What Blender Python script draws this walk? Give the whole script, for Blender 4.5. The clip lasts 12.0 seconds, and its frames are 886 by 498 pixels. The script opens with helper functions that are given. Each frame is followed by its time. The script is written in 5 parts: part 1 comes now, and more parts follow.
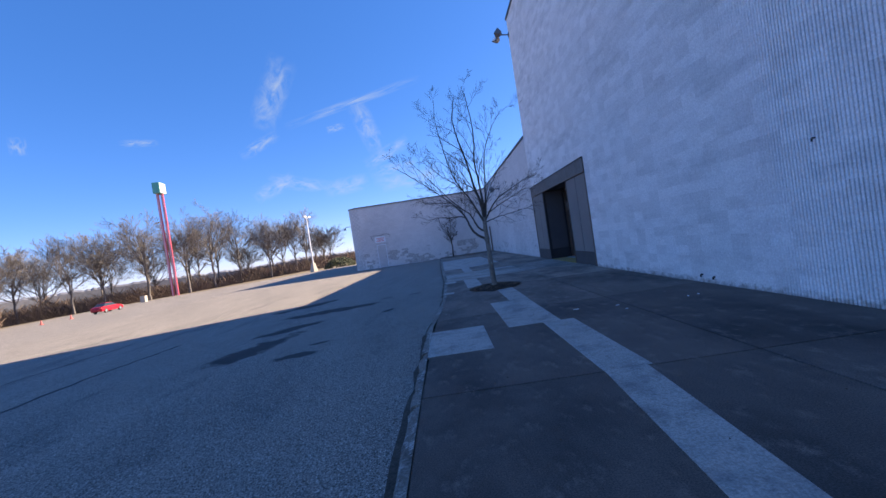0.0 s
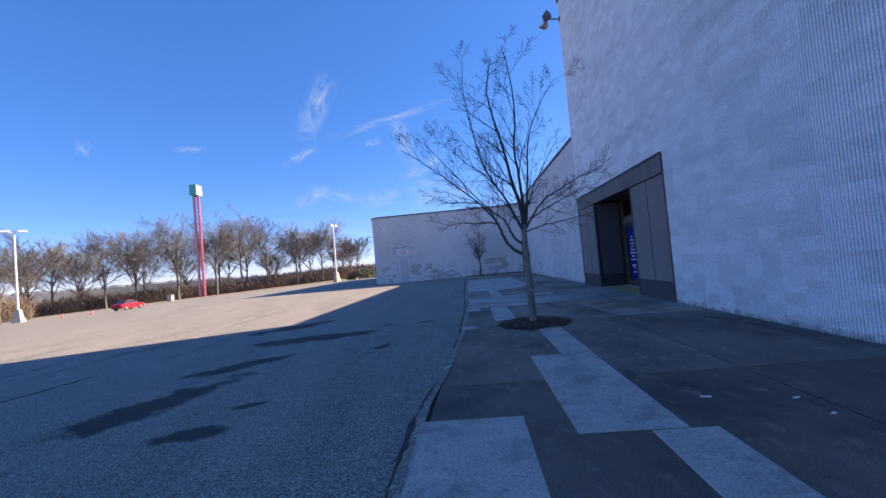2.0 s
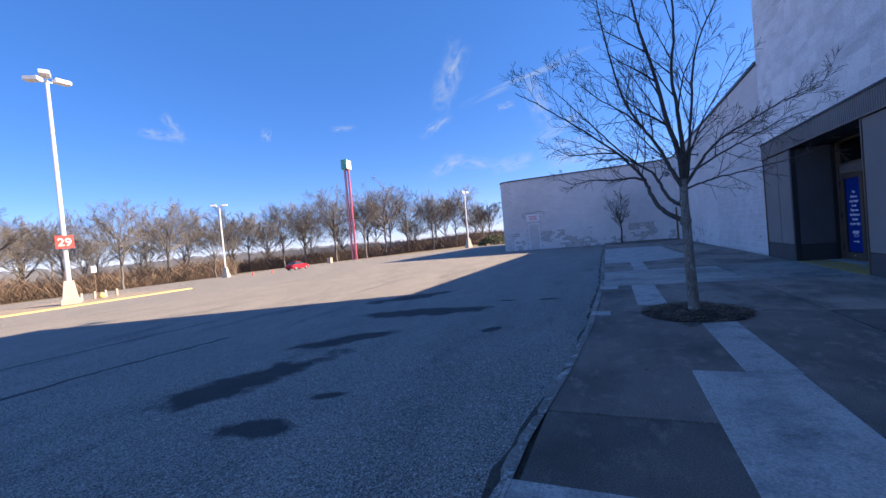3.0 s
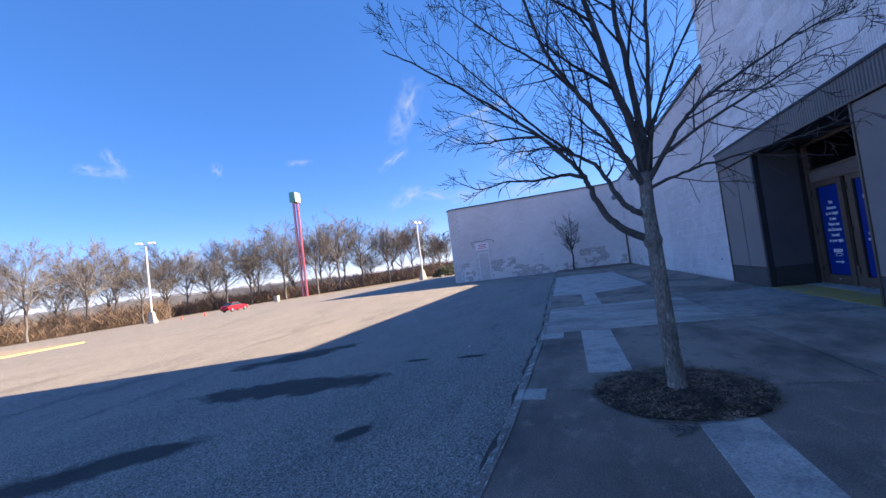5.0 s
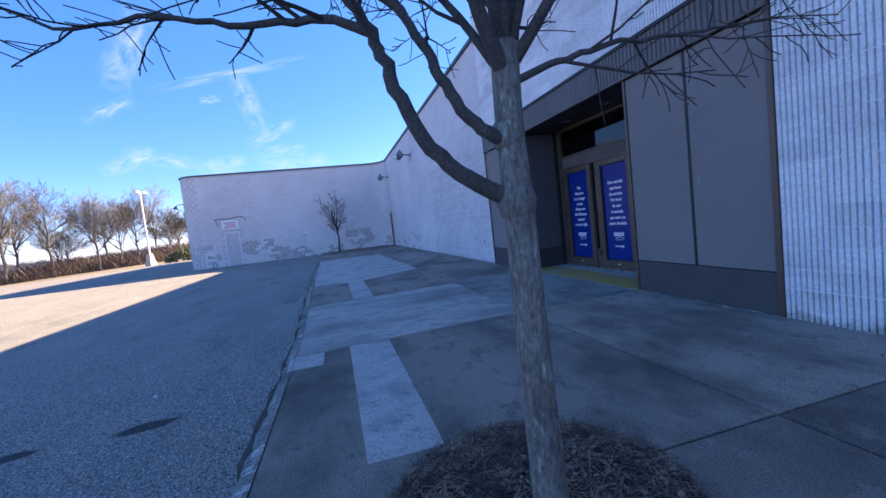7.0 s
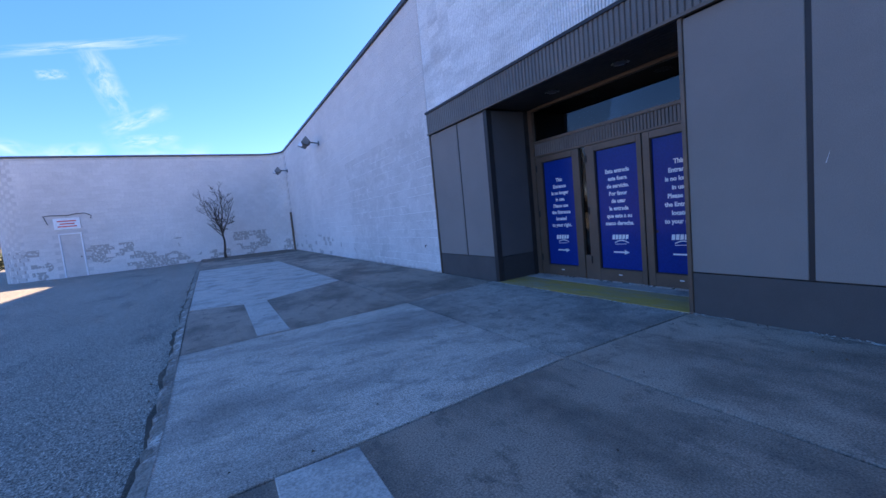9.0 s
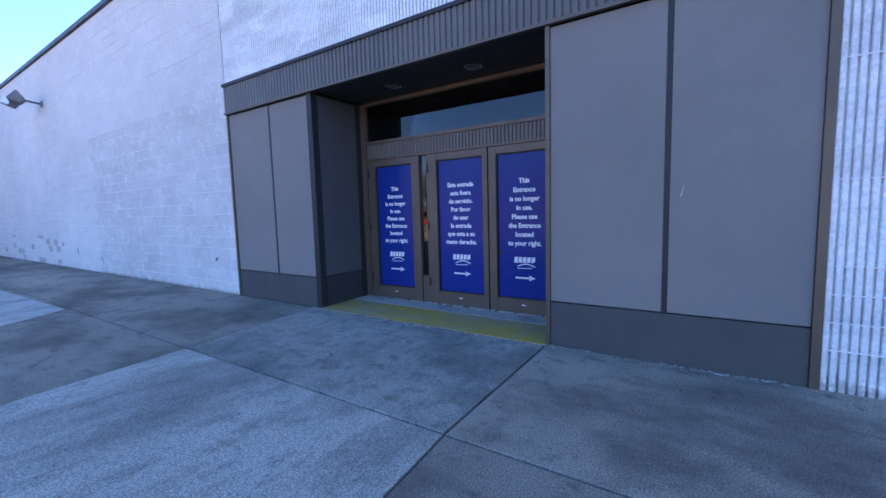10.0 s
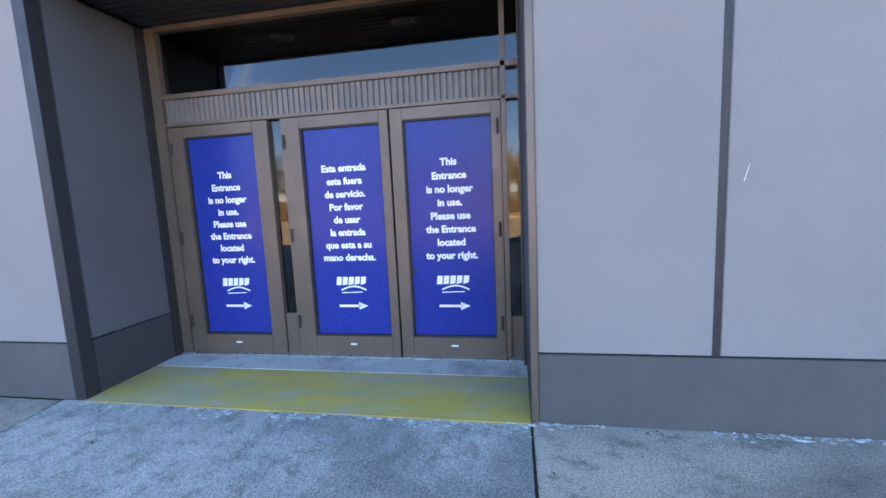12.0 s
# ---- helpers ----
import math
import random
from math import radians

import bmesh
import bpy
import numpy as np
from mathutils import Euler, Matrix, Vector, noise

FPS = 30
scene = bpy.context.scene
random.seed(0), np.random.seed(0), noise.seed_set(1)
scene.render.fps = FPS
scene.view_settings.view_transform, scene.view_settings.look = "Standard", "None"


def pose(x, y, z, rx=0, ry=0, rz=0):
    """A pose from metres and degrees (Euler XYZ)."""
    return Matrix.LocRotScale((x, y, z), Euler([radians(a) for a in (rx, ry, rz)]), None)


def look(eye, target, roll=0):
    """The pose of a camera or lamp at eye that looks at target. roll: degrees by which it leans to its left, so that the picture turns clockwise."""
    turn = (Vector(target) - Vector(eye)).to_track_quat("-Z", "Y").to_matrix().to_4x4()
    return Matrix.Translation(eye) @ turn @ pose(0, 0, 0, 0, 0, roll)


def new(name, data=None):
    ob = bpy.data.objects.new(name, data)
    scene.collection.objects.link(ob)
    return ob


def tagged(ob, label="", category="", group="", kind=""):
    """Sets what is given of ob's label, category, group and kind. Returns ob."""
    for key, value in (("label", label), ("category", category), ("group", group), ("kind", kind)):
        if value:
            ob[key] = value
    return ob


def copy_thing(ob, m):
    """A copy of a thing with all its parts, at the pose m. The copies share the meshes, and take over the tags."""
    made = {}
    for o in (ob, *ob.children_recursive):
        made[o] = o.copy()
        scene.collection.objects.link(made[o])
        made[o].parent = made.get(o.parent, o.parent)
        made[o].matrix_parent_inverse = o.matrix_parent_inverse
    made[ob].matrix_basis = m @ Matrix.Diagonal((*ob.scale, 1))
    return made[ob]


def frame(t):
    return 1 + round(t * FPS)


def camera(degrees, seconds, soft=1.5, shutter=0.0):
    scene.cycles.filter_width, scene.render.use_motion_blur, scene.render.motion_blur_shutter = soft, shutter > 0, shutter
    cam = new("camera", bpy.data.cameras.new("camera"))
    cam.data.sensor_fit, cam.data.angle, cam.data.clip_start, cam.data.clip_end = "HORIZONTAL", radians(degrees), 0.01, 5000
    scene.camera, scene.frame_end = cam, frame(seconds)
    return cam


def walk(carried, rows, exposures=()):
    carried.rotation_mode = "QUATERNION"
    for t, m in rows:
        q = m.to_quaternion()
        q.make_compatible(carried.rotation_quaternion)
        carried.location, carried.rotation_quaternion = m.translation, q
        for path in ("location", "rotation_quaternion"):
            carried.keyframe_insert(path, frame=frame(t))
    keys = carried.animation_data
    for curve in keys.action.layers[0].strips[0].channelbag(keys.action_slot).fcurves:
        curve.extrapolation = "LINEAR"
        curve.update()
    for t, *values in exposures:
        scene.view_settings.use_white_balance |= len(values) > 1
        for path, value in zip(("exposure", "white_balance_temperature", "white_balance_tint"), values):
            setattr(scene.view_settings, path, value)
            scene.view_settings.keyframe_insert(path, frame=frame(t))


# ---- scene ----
cam = camera(95.3, 12.0, 1.5)
EXPOSURES = ((0, 1.62, 6500, 10), (2.7, 1.6, 6500, 10), (4.4, 1.65, 6700, 10), (5.0, 1.82, 6700, 10), (5.5, 1.92, 6700, 10), (6.7, 2.2, 6800, 10), (8.5, 2.42, 6800, 10), (9.0, 2.45, 6900, 10), (9.5, 2.78, 7300, 10), (10.5, 3.4, 8700, 10), (11.5, 4.1, 10800, 10), (12.0, 4.45, 12000, 10))
PATH = [
    (0, (0.18, 0.693, 1.485), (0.178, 2.693, 1.453), -8.5),
    (0.5, (0.21, 1.468, 1.477), (0.348, 3.46, 1.591), -7.7),
    (1, (0.21, 2.318, 1.475), (0.354, 4.306, 1.643), -9.3),
    (1.5, (0.309, 3.046, 1.438), (0.404, 5.04, 1.563), -6.7),
    (2, (0.323, 3.857, 1.403), (0.19, 5.851, 1.47), -5.1),
    (2.5, (0.457, 4.579, 1.405), (0.307, 6.573, 1.454), -4.2),
    (2.7, (0.417, 4.81, 1.44), (-0.287, 6.682, 1.423), -2.5),
    (4.5, (0.678, 7.532, 1.378), (-0.151, 9.351, 1.305), -10.4),
    (5, (0.692, 8.103, 1.397), (0.112, 10.016, 1.486), -7.2),
    (5.5, (0.822, 8.736, 1.385), (1.228, 10.69, 1.245), -8.2),
    (6, (0.828, 9.357, 1.403), (1.127, 11.329, 1.252), -6.7),
    (6.5, (0.758, 9.985, 1.432), (1.246, 11.913, 1.222), -7.5),
    (6.7, (0.754, 10.254, 1.4), (1.306, 12.171, 1.254), -7.1),
    (8.3, (0.426, 12.327, 1.309), (0.556, 14.318, 1.17), 0.2),
    (8.5, (0.452, 12.587, 1.338), (0.923, 14.523, 1.169), -3.8),
    (9, (0.629, 13.215, 1.325), (1.6, 14.955, 1.153), -5.5),
    (9.5, (0.81, 13.841, 1.344), (2.289, 15.182, 1.23), -3.9),
    (10, (1.134, 14.361, 1.386), (2.797, 15.457, 1.193), -1.6),
    (10.5, (1.415, 14.803, 1.459), (3.09, 15.888, 1.326), -1.1),
    (11, (1.747, 15.119, 1.381), (3.579, 15.901, 1.207), -1.2),
    (11.5, (2.173, 15.419, 1.402), (4.044, 16.12, 1.312), 1.2),
    (11.6, (2.241, 15.477, 1.404), (4.105, 16.195, 1.299), 1.4),
    (12, (2.575, 15.778, 1.413), (4.529, 16.127, 1.17), -2.6),
]
walk(cam, [(t, look(eye, target, roll)) for t, eye, target, roll in PATH], EXPOSURES)
SKY_SAT, SKY_STRENGTH, SUN_STRENGTH, SKY_TINT, CLOUD = 1.25, 0.085, 4.7, (1.22, 1.0, 1.15), 0.26
# ==== place ====
# ---- light ----
SUN = Vector((1.63, 0.80, 1.0)).normalized()
sky_world = bpy.data.worlds.new("sky")
scene.world = sky_world
sky_world.use_nodes = True
wt = sky_world.node_tree
wt.nodes.clear()
sky = wt.nodes.new("ShaderNodeTexSky")
sky.sky_type = "NISHITA"
sky.sun_disc = False
sky.sun_elevation = math.asin(SUN.z)
sky.sun_rotation = math.atan2(SUN.x, SUN.y)
sky.air_density, sky.dust_density, sky.ozone_density = 0.7, 0.2, 3.0
hs = wt.nodes.new("ShaderNodeHueSaturation")
hs.inputs["Saturation"].default_value = SKY_SAT
bg = wt.nodes.new("ShaderNodeBackground")
bg.inputs["Strength"].default_value = SKY_STRENGTH
wo = wt.nodes.new("ShaderNodeOutputWorld")
wt.links.new(sky.outputs[0], hs.inputs["Color"])
tint = wt.nodes.new("ShaderNodeMix")
tint.data_type, tint.blend_type = "RGBA", "MULTIPLY"
tint.inputs[0].default_value = 1.0
tint.inputs[7].default_value = (*SKY_TINT, 1.0)
wt.links.new(hs.outputs[0], tint.inputs[6])
# an even deep blue beneath the gradient keeps the horizon from going white
even = wt.nodes.new("ShaderNodeMix")
even.data_type, even.blend_type = "RGBA", "MIX"
even.inputs[0].default_value = 0.42
even.inputs[7].default_value = (0.32, 1.0, 3.0, 1.0)
wt.links.new(tint.outputs[2], even.inputs[6])
wt.links.new(even.outputs[2], bg.inputs["Color"])
wt.links.new(bg.outputs[0], wo.inputs["Surface"])
sun_data = bpy.data.lights.new("sun", "SUN")
sun_data.energy, sun_data.angle, sun_data.color = SUN_STRENGTH, radians(0.5), (1.0, 0.81, 0.60)
sun_ob = new("sun", sun_data)
sun_ob.matrix_world = look(SUN * 60, (0, 0, 0))


# ---- materials ----
def mat(name, a, b, rough=0.8, coarse=0.7, fine=30.0, bump=0.2, metal=0.0, rnd="", amt=0.25,
        stain=None, stain_scale=0.5, stain_lo=0.55, stain_hi=0.7, speck=0.0, gloss=0.5, stretch=(1, 1, 1), streak=None,
        mottle=None, mottle_scale=6.0, mottle_lo=0.52, mottle_hi=0.68):
    """Two base colours mixed at a coarse scale, a fine grain, stains of their own shape and relief."""
    m = bpy.data.materials.new(name)
    m.use_nodes = True
    n, l = m.node_tree.nodes, m.node_tree.links
    bsdf = n["Principled BSDF"]
    geo = n.new("ShaderNodeNewGeometry")
    mp = n.new("ShaderNodeMapping")
    mp.inputs["Scale"].default_value = stretch
    l.new(geo.outputs["Position"], mp.inputs["Vector"])

    ms = mp
    if streak:
        ms = n.new("ShaderNodeMapping")
        ms.inputs["Scale"].default_value = streak
        l.new(geo.outputs["Position"], ms.inputs["Vector"])

    def noise_tex(scale, detail=6.0, rough_n=0.6, src=None):
        t = n.new("ShaderNodeTexNoise")
        t.inputs["Scale"].default_value = scale
        t.inputs["Detail"].default_value = detail
        t.inputs["Roughness"].default_value = rough_n
        l.new((src or mp).outputs[0], t.inputs["Vector"])
        return t.outputs["Fac"]

    def ramp(src, lo, hi, v0=0.0, v1=1.0):
        r = n.new("ShaderNodeMapRange")
        r.inputs["From Min"].default_value, r.inputs["From Max"].default_value = lo, hi
        r.inputs["To Min"].default_value, r.inputs["To Max"].default_value = v0, v1
        l.new(src, r.inputs["Value"])
        return r.outputs[0]

    def mix(kind, fac, c1, c2):
        x = n.new("ShaderNodeMix")
        x.data_type, x.blend_type = "RGBA", kind
        for s, v in ((0, fac), (6, c1), (7, c2)):
            if hasattr(v, "links"):
                l.new(v, x.inputs[s])
            else:
                x.inputs[s].default_value = v if s == 0 else (*v, 1.0)
        return x.outputs[2]

    f = noise_tex(fine, 4.0, 0.7)
    col = mix("MIX", ramp(noise_tex(coarse, 6.0, 0.6, ms), 0.32, 0.68), a, b)
    if stain:
        col = mix("MIX", ramp(noise_tex(stain_scale, 8.0, 0.65, ms), stain_lo, stain_hi), col, stain)
    if mottle:
        col = mix("MIX", ramp(noise_tex(mottle_scale, 9.0, 0.72, ms), mottle_lo, mottle_hi), col, mottle)
    g = ramp(f, 0.34, 0.66, 1.0 - 0.16 - speck, 1.0 + 0.12 + speck)
    gc = n.new("ShaderNodeCombineColor")
    for i in range(3):
        l.new(g, gc.inputs[i])
    col = mix("MULTIPLY", 1.0, col, gc.outputs[0])
    if rnd:
        if rnd == "island":
            src = geo.outputs["Random Per Island"]
        else:
            src = n.new("ShaderNodeObjectInfo").outputs["Random"]
        v = ramp(src, 0.0, 1.0, 1.0 - amt, 1.0 + amt * 0.6)
        vc = n.new("ShaderNodeCombineColor")
        for i in range(3):
            l.new(v, vc.inputs[i])
        col = mix("MULTIPLY", 1.0, col, vc.outputs[0])
    l.new(col, bsdf.inputs["Base Color"])
    l.new(ramp(noise_tex(coarse * 3.0), 0.3, 0.7, max(rough - 0.08, 0.02), min(rough + 0.06, 1.0)), bsdf.inputs["Roughness"])
    bsdf.inputs["Metallic"].default_value = metal
    bsdf.inputs["Specular IOR Level"].default_value = gloss
    if bump:
        bp = n.new("ShaderNodeBump")
        bp.inputs["Strength"].default_value = min(bump, 1.0)
        bp.inputs["Distance"].default_value = 0.4 / fine
        l.new(f, bp.inputs["Height"])
        l.new(bp.outputs[0], bsdf.inputs["Normal"])
    return m


def glass_mat(name, tint, rough=0.02):
    m = bpy.data.materials.new(name)
    m.use_nodes = True
    n, l = m.node_tree.nodes, m.node_tree.links
    n.remove(n["Principled BSDF"])
    tr, gl = n.new("ShaderNodeBsdfTransparent"), n.new("ShaderNodeBsdfGlossy")
    tr.inputs[0].default_value = (*tint, 1)
    gl.inputs["Roughness"].default_value = rough
    fr, mx = n.new("ShaderNodeFresnel"), n.new("ShaderNodeMixShader")
    fr.inputs["IOR"].default_value = 1.6
    l.new(fr.outputs[0], mx.inputs[0])
    l.new(tr.outputs[0], mx.inputs[1])
    l.new(gl.outputs[0], mx.inputs[2])
    l.new(mx.outputs[0], n["Material Output"].inputs["Surface"])
    return m


def peeling(name, top, chance):
    """White masonry paint that has flaked off whole blocks low on the wall."""
    m = mat(name, (0.74, 0.71, 0.70), (0.62, 0.595, 0.59), rough=0.85, coarse=0.35, fine=40, bump=0.25,
            rnd="island", amt=0.045, stain=(0.56, 0.555, 0.55), stain_scale=0.8, stain_lo=0.6, stain_hi=0.85)
    n, l = m.node_tree.nodes, m.node_tree.links
    bsdf = n["Principled BSDF"]
    old = bsdf.inputs["Base Color"].links[0].from_socket
    geo = n.new("ShaderNodeNewGeometry")
    sep = n.new("ShaderNodeSeparateXYZ")
    l.new(geo.outputs["Position"], sep.inputs[0])
    t = n.new("ShaderNodeTexNoise")
    t.inputs["Scale"].default_value = 0.45
    t.inputs["Detail"].default_value = 3
    l.new(geo.outputs["Position"], t.inputs["Vector"])

    def op(kind, p, q):
        x = n.new("ShaderNodeMath")
        x.operation = kind
        for i, v in enumerate((p, q)):
            if hasattr(v, "links"):
                l.new(v, x.inputs[i])
            else:
                x.inputs[i].default_value = v
        return x.outputs[0]

    low = op("LESS_THAN", sep.outputs[2], top)
    patch = op("GREATER_THAN", t.outputs["Fac"], 0.5)
    some = op("LESS_THAN", geo.outputs["Random Per Island"], chance)
    t2 = n.new("ShaderNodeTexNoise")
    t2.inputs["Scale"].default_value = 9
    l.new(geo.outputs["Position"], t2.inputs["Vector"])
    ragged = op("GREATER_THAN", t2.outputs["Fac"], 0.44)
    fac = op("MULTIPLY", op("MULTIPLY", low, patch), op("MULTIPLY", some, ragged))
    x = n.new("ShaderNodeMix")
    x.data_type = "RGBA"
    l.new(fac, x.inputs[0])
    l.new(old, x.inputs[6])
    x.inputs[7].default_value = (0.40, 0.375, 0.36, 1)
    l.new(x.outputs[2], bsdf.inputs["Base Color"])
    return m


M_FLUTED = mat("white painted fluted block", (0.90, 0.885, 0.88), (0.84, 0.825, 0.82), rough=0.8, coarse=0.5, fine=35, bump=0.2,
               rnd="island", amt=0.10, stain=(0.66, 0.65, 0.65), stain_scale=1.1, stain_lo=0.5, stain_hi=0.72, streak=(1, 0.5, 2.2))
M_FLUTED_PIECE = mat("white painted fluted block piece", (0.90, 0.885, 0.88), (0.84, 0.825, 0.82), rough=0.8, coarse=0.5, fine=35, bump=0.2,
                     rnd="object", amt=0.10, stain=(0.66, 0.65, 0.65), stain_scale=1.1, stain_lo=0.5, stain_hi=0.72, streak=(1, 0.5, 2.2))


def splash(m, reach, colour):
    """Brown dirt splashed from the pavement, with a ragged upper edge."""
    n, l = m.node_tree.nodes, m.node_tree.links
    bsdf = n["Principled BSDF"]
    old = bsdf.inputs["Base Color"].links[0].from_socket
    geo, sep, t = n.new("ShaderNodeNewGeometry"), n.new("ShaderNodeSeparateXYZ"), n.new("ShaderNodeTexNoise")
    l.new(geo.outputs["Position"], sep.inputs[0])
    l.new(geo.outputs["Position"], t.inputs["Vector"])
    t.inputs["Scale"].default_value, t.inputs["Detail"].default_value, t.inputs["Roughness"].default_value = 7.0, 6, 0.7
    ma, mr, x = n.new("ShaderNodeMath"), n.new("ShaderNodeMapRange"), n.new("ShaderNodeMix")
    ma.operation = "MULTIPLY_ADD"
    ma.inputs[1].default_value = reach * 4.0
    l.new(t.outputs["Fac"], ma.inputs[0])
    l.new(sep.outputs[2], ma.inputs[2])
    mr.inputs["From Min"].default_value, mr.inputs["From Max"].default_value = reach * 2.7, reach * 1.9
    mr.inputs["To Max"].default_value = 0.6
    l.new(ma.outputs[0], mr.inputs["Value"])
    x.data_type = "RGBA"
    l.new(mr.outputs[0], x.inputs[0])
    l.new(old, x.inputs[6])
    x.inputs[7].default_value = (*colour, 1)
    l.new(x.outputs[2], bsdf.inputs["Base Color"])


M_BLOCK = peeling("white painted block", 0.9, 0.12)
M_BLOCK_END = peeling("white painted block of the end wall", 1.45, 0.75)
M_BLOCK_PIECE = mat("white painted block piece", (0.68, 0.65, 0.64), (0.57, 0.545, 0.54), rough=0.85, coarse=0.35, fine=40, bump=0.25,
                    rnd="object", amt=0.06, stain=(0.55, 0.53, 0.52), stain_scale=0.9, stain_lo=0.5, stain_hi=0.72,
                    mottle=(0.78, 0.75, 0.74), mottle_scale=4.0)
splash(M_FLUTED, 0.13, (0.17, 0.135, 0.10))
splash(M_FLUTED_PIECE, 0.13, (0.17, 0.135, 0.10))
splash(M_BLOCK_PIECE, 0.07, (0.22, 0.18, 0.145))
M_MORTAR = mat("painted mortar", (0.62, 0.60, 0.60), (0.52, 0.50, 0.50), rough=0.9, coarse=2, fine=60)
M_BEAD = mat("pale painted mortar bead", (0.88, 0.87, 0.86), (0.80, 0.79, 0.79), rough=0.8, coarse=2, fine=60)
M_FLAKE = mat("dirty paint flakes", (0.68, 0.63, 0.57), (0.45, 0.41, 0.37), rough=0.9, coarse=6, fine=60, rnd="island", amt=0.35)
M_GRAVEL = mat("bare tan soil", (0.36, 0.29, 0.21), (0.26, 0.215, 0.16), rough=1.0, coarse=1.2, fine=25, bump=0.6, speck=0.3)
M_ROOF = mat("roof felt", (0.10, 0.10, 0.11), (0.07, 0.07, 0.08), rough=0.9, coarse=1, fine=30)
M_COPING = mat("dark metal coping", (0.07, 0.07, 0.08), (0.10, 0.10, 0.11), rough=0.5, coarse=2, fine=50, metal=0.3, bump=0.05)
M_ASPHALT = mat("worn asphalt", (0.25, 0.222, 0.19), (0.175, 0.16, 0.14), rough=0.9, coarse=0.7, fine=80, bump=0.8, speck=0.95,
                stain=(0.085, 0.08, 0.076), stain_scale=0.8, stain_lo=0.55, stain_hi=0.72, streak=(1.3, 0.4, 1),
                mottle=(0.40, 0.36, 0.31), mottle_scale=60, mottle_lo=0.53, mottle_hi=0.60)


def add_spots(m, spots, colour):
    """Dark tar and oil stains: ellipses (x, y, half length, half width, turn) with ragged soft rims."""
    n, l = m.node_tree.nodes, m.node_tree.links
    bsdf = n["Principled BSDF"]
    old = bsdf.inputs["Base Color"].links[0].from_socket
    geo = n.new("ShaderNodeNewGeometry")
    t = n.new("ShaderNodeTexNoise")
    t.inputs["Scale"].default_value, t.inputs["Detail"].default_value, t.inputs["Roughness"].default_value = 1.6, 7, 0.65
    l.new(geo.outputs["Position"], t.inputs["Vector"])
    last = None
    for x, y, rx, ry, turn in spots:
        mp = n.new("ShaderNodeMapping")
        mp.vector_type = "TEXTURE"
        mp.inputs["Location"].default_value = (x, y, 0)
        mp.inputs["Rotation"].default_value = (0, 0, radians(turn))
        mp.inputs["Scale"].default_value = (rx, ry, 1000)
        l.new(geo.outputs["Position"], mp.inputs["Vector"])
        ln = n.new("ShaderNodeVectorMath")
        ln.operation = "LENGTH"
        l.new(mp.outputs[0], ln.inputs[0])
        ad = n.new("ShaderNodeMath")
        ad.operation = "MULTIPLY_ADD"
        l.new(t.outputs["Fac"], ad.inputs[0])
        ad.inputs[1].default_value = 2.9
        l.new(ln.outputs["Value"], ad.inputs[2])
        r = n.new("ShaderNodeMapRange")
        r.inputs["From Min"].default_value, r.inputs["From Max"].default_value = 2.75, 2.3
        l.new(ad.outputs[0], r.inputs["Value"])
        if last is None:
            last = r.outputs[0]
        else:
            mx = n.new("ShaderNodeMath")
            mx.operation = "MAXIMUM"
            l.new(last, mx.inputs[0])
            l.new(r.outputs[0], mx.inputs[1])
            last = mx.outputs[0]
    sc = n.new("ShaderNodeMath")
    sc.operation = "MULTIPLY"
    sc.inputs[1].default_value = 0.92
    l.new(last, sc.inputs[0])
    x = n.new("ShaderNodeMix")
    x.data_type = "RGBA"
    l.new(sc.outputs[0], x.inputs[0])
    l.new(old, x.inputs[6])
    x.inputs[7].default_value = (*colour, 1)
    l.new(x.outputs[2], bsdf.inputs["Base Color"])


add_spots(M_ASPHALT, ((-3.95, 8.9, 1.0, 0.36, 68), (-2.62, 7.85, 0.36, 0.17, 20), (-4.0, 10.85, 0.75, 0.26, 45), (-3.5, 13.3, 1.25, 0.4, 14), (-5.0, 15.6, 1.1, 0.38, 48),
                      (-1.97, 14.56, 0.19, 0.07, 8), (-1.06, 14.62, 0.2, 0.07, 12), (-1.55, 11.65, 0.2, 0.09, 60), (-2.5, 8.65, 0.2, 0.09, 30)), (0.016, 0.0165, 0.018))
M_TAR = mat("dark tar patch", (0.022, 0.023, 0.026), (0.036, 0.036, 0.038), rough=0.75, coarse=2, fine=60, bump=0.6, speck=0.2)
M_GRASS = mat("dry winter grass", (0.26, 0.20, 0.12), (0.17, 0.13, 0.08), rough=1.0, coarse=0.05, fine=4, bump=0.6)
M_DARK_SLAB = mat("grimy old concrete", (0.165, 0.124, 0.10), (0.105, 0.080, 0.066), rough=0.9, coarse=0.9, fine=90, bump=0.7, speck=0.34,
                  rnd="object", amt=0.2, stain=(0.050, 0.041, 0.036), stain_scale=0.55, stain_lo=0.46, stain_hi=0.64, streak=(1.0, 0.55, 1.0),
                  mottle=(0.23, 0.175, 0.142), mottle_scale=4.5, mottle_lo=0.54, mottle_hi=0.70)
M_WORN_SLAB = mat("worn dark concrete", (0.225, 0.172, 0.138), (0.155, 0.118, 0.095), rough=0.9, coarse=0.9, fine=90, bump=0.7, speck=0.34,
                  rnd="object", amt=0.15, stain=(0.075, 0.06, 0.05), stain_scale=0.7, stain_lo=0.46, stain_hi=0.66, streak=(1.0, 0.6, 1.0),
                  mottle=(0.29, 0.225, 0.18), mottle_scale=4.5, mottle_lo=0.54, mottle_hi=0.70)
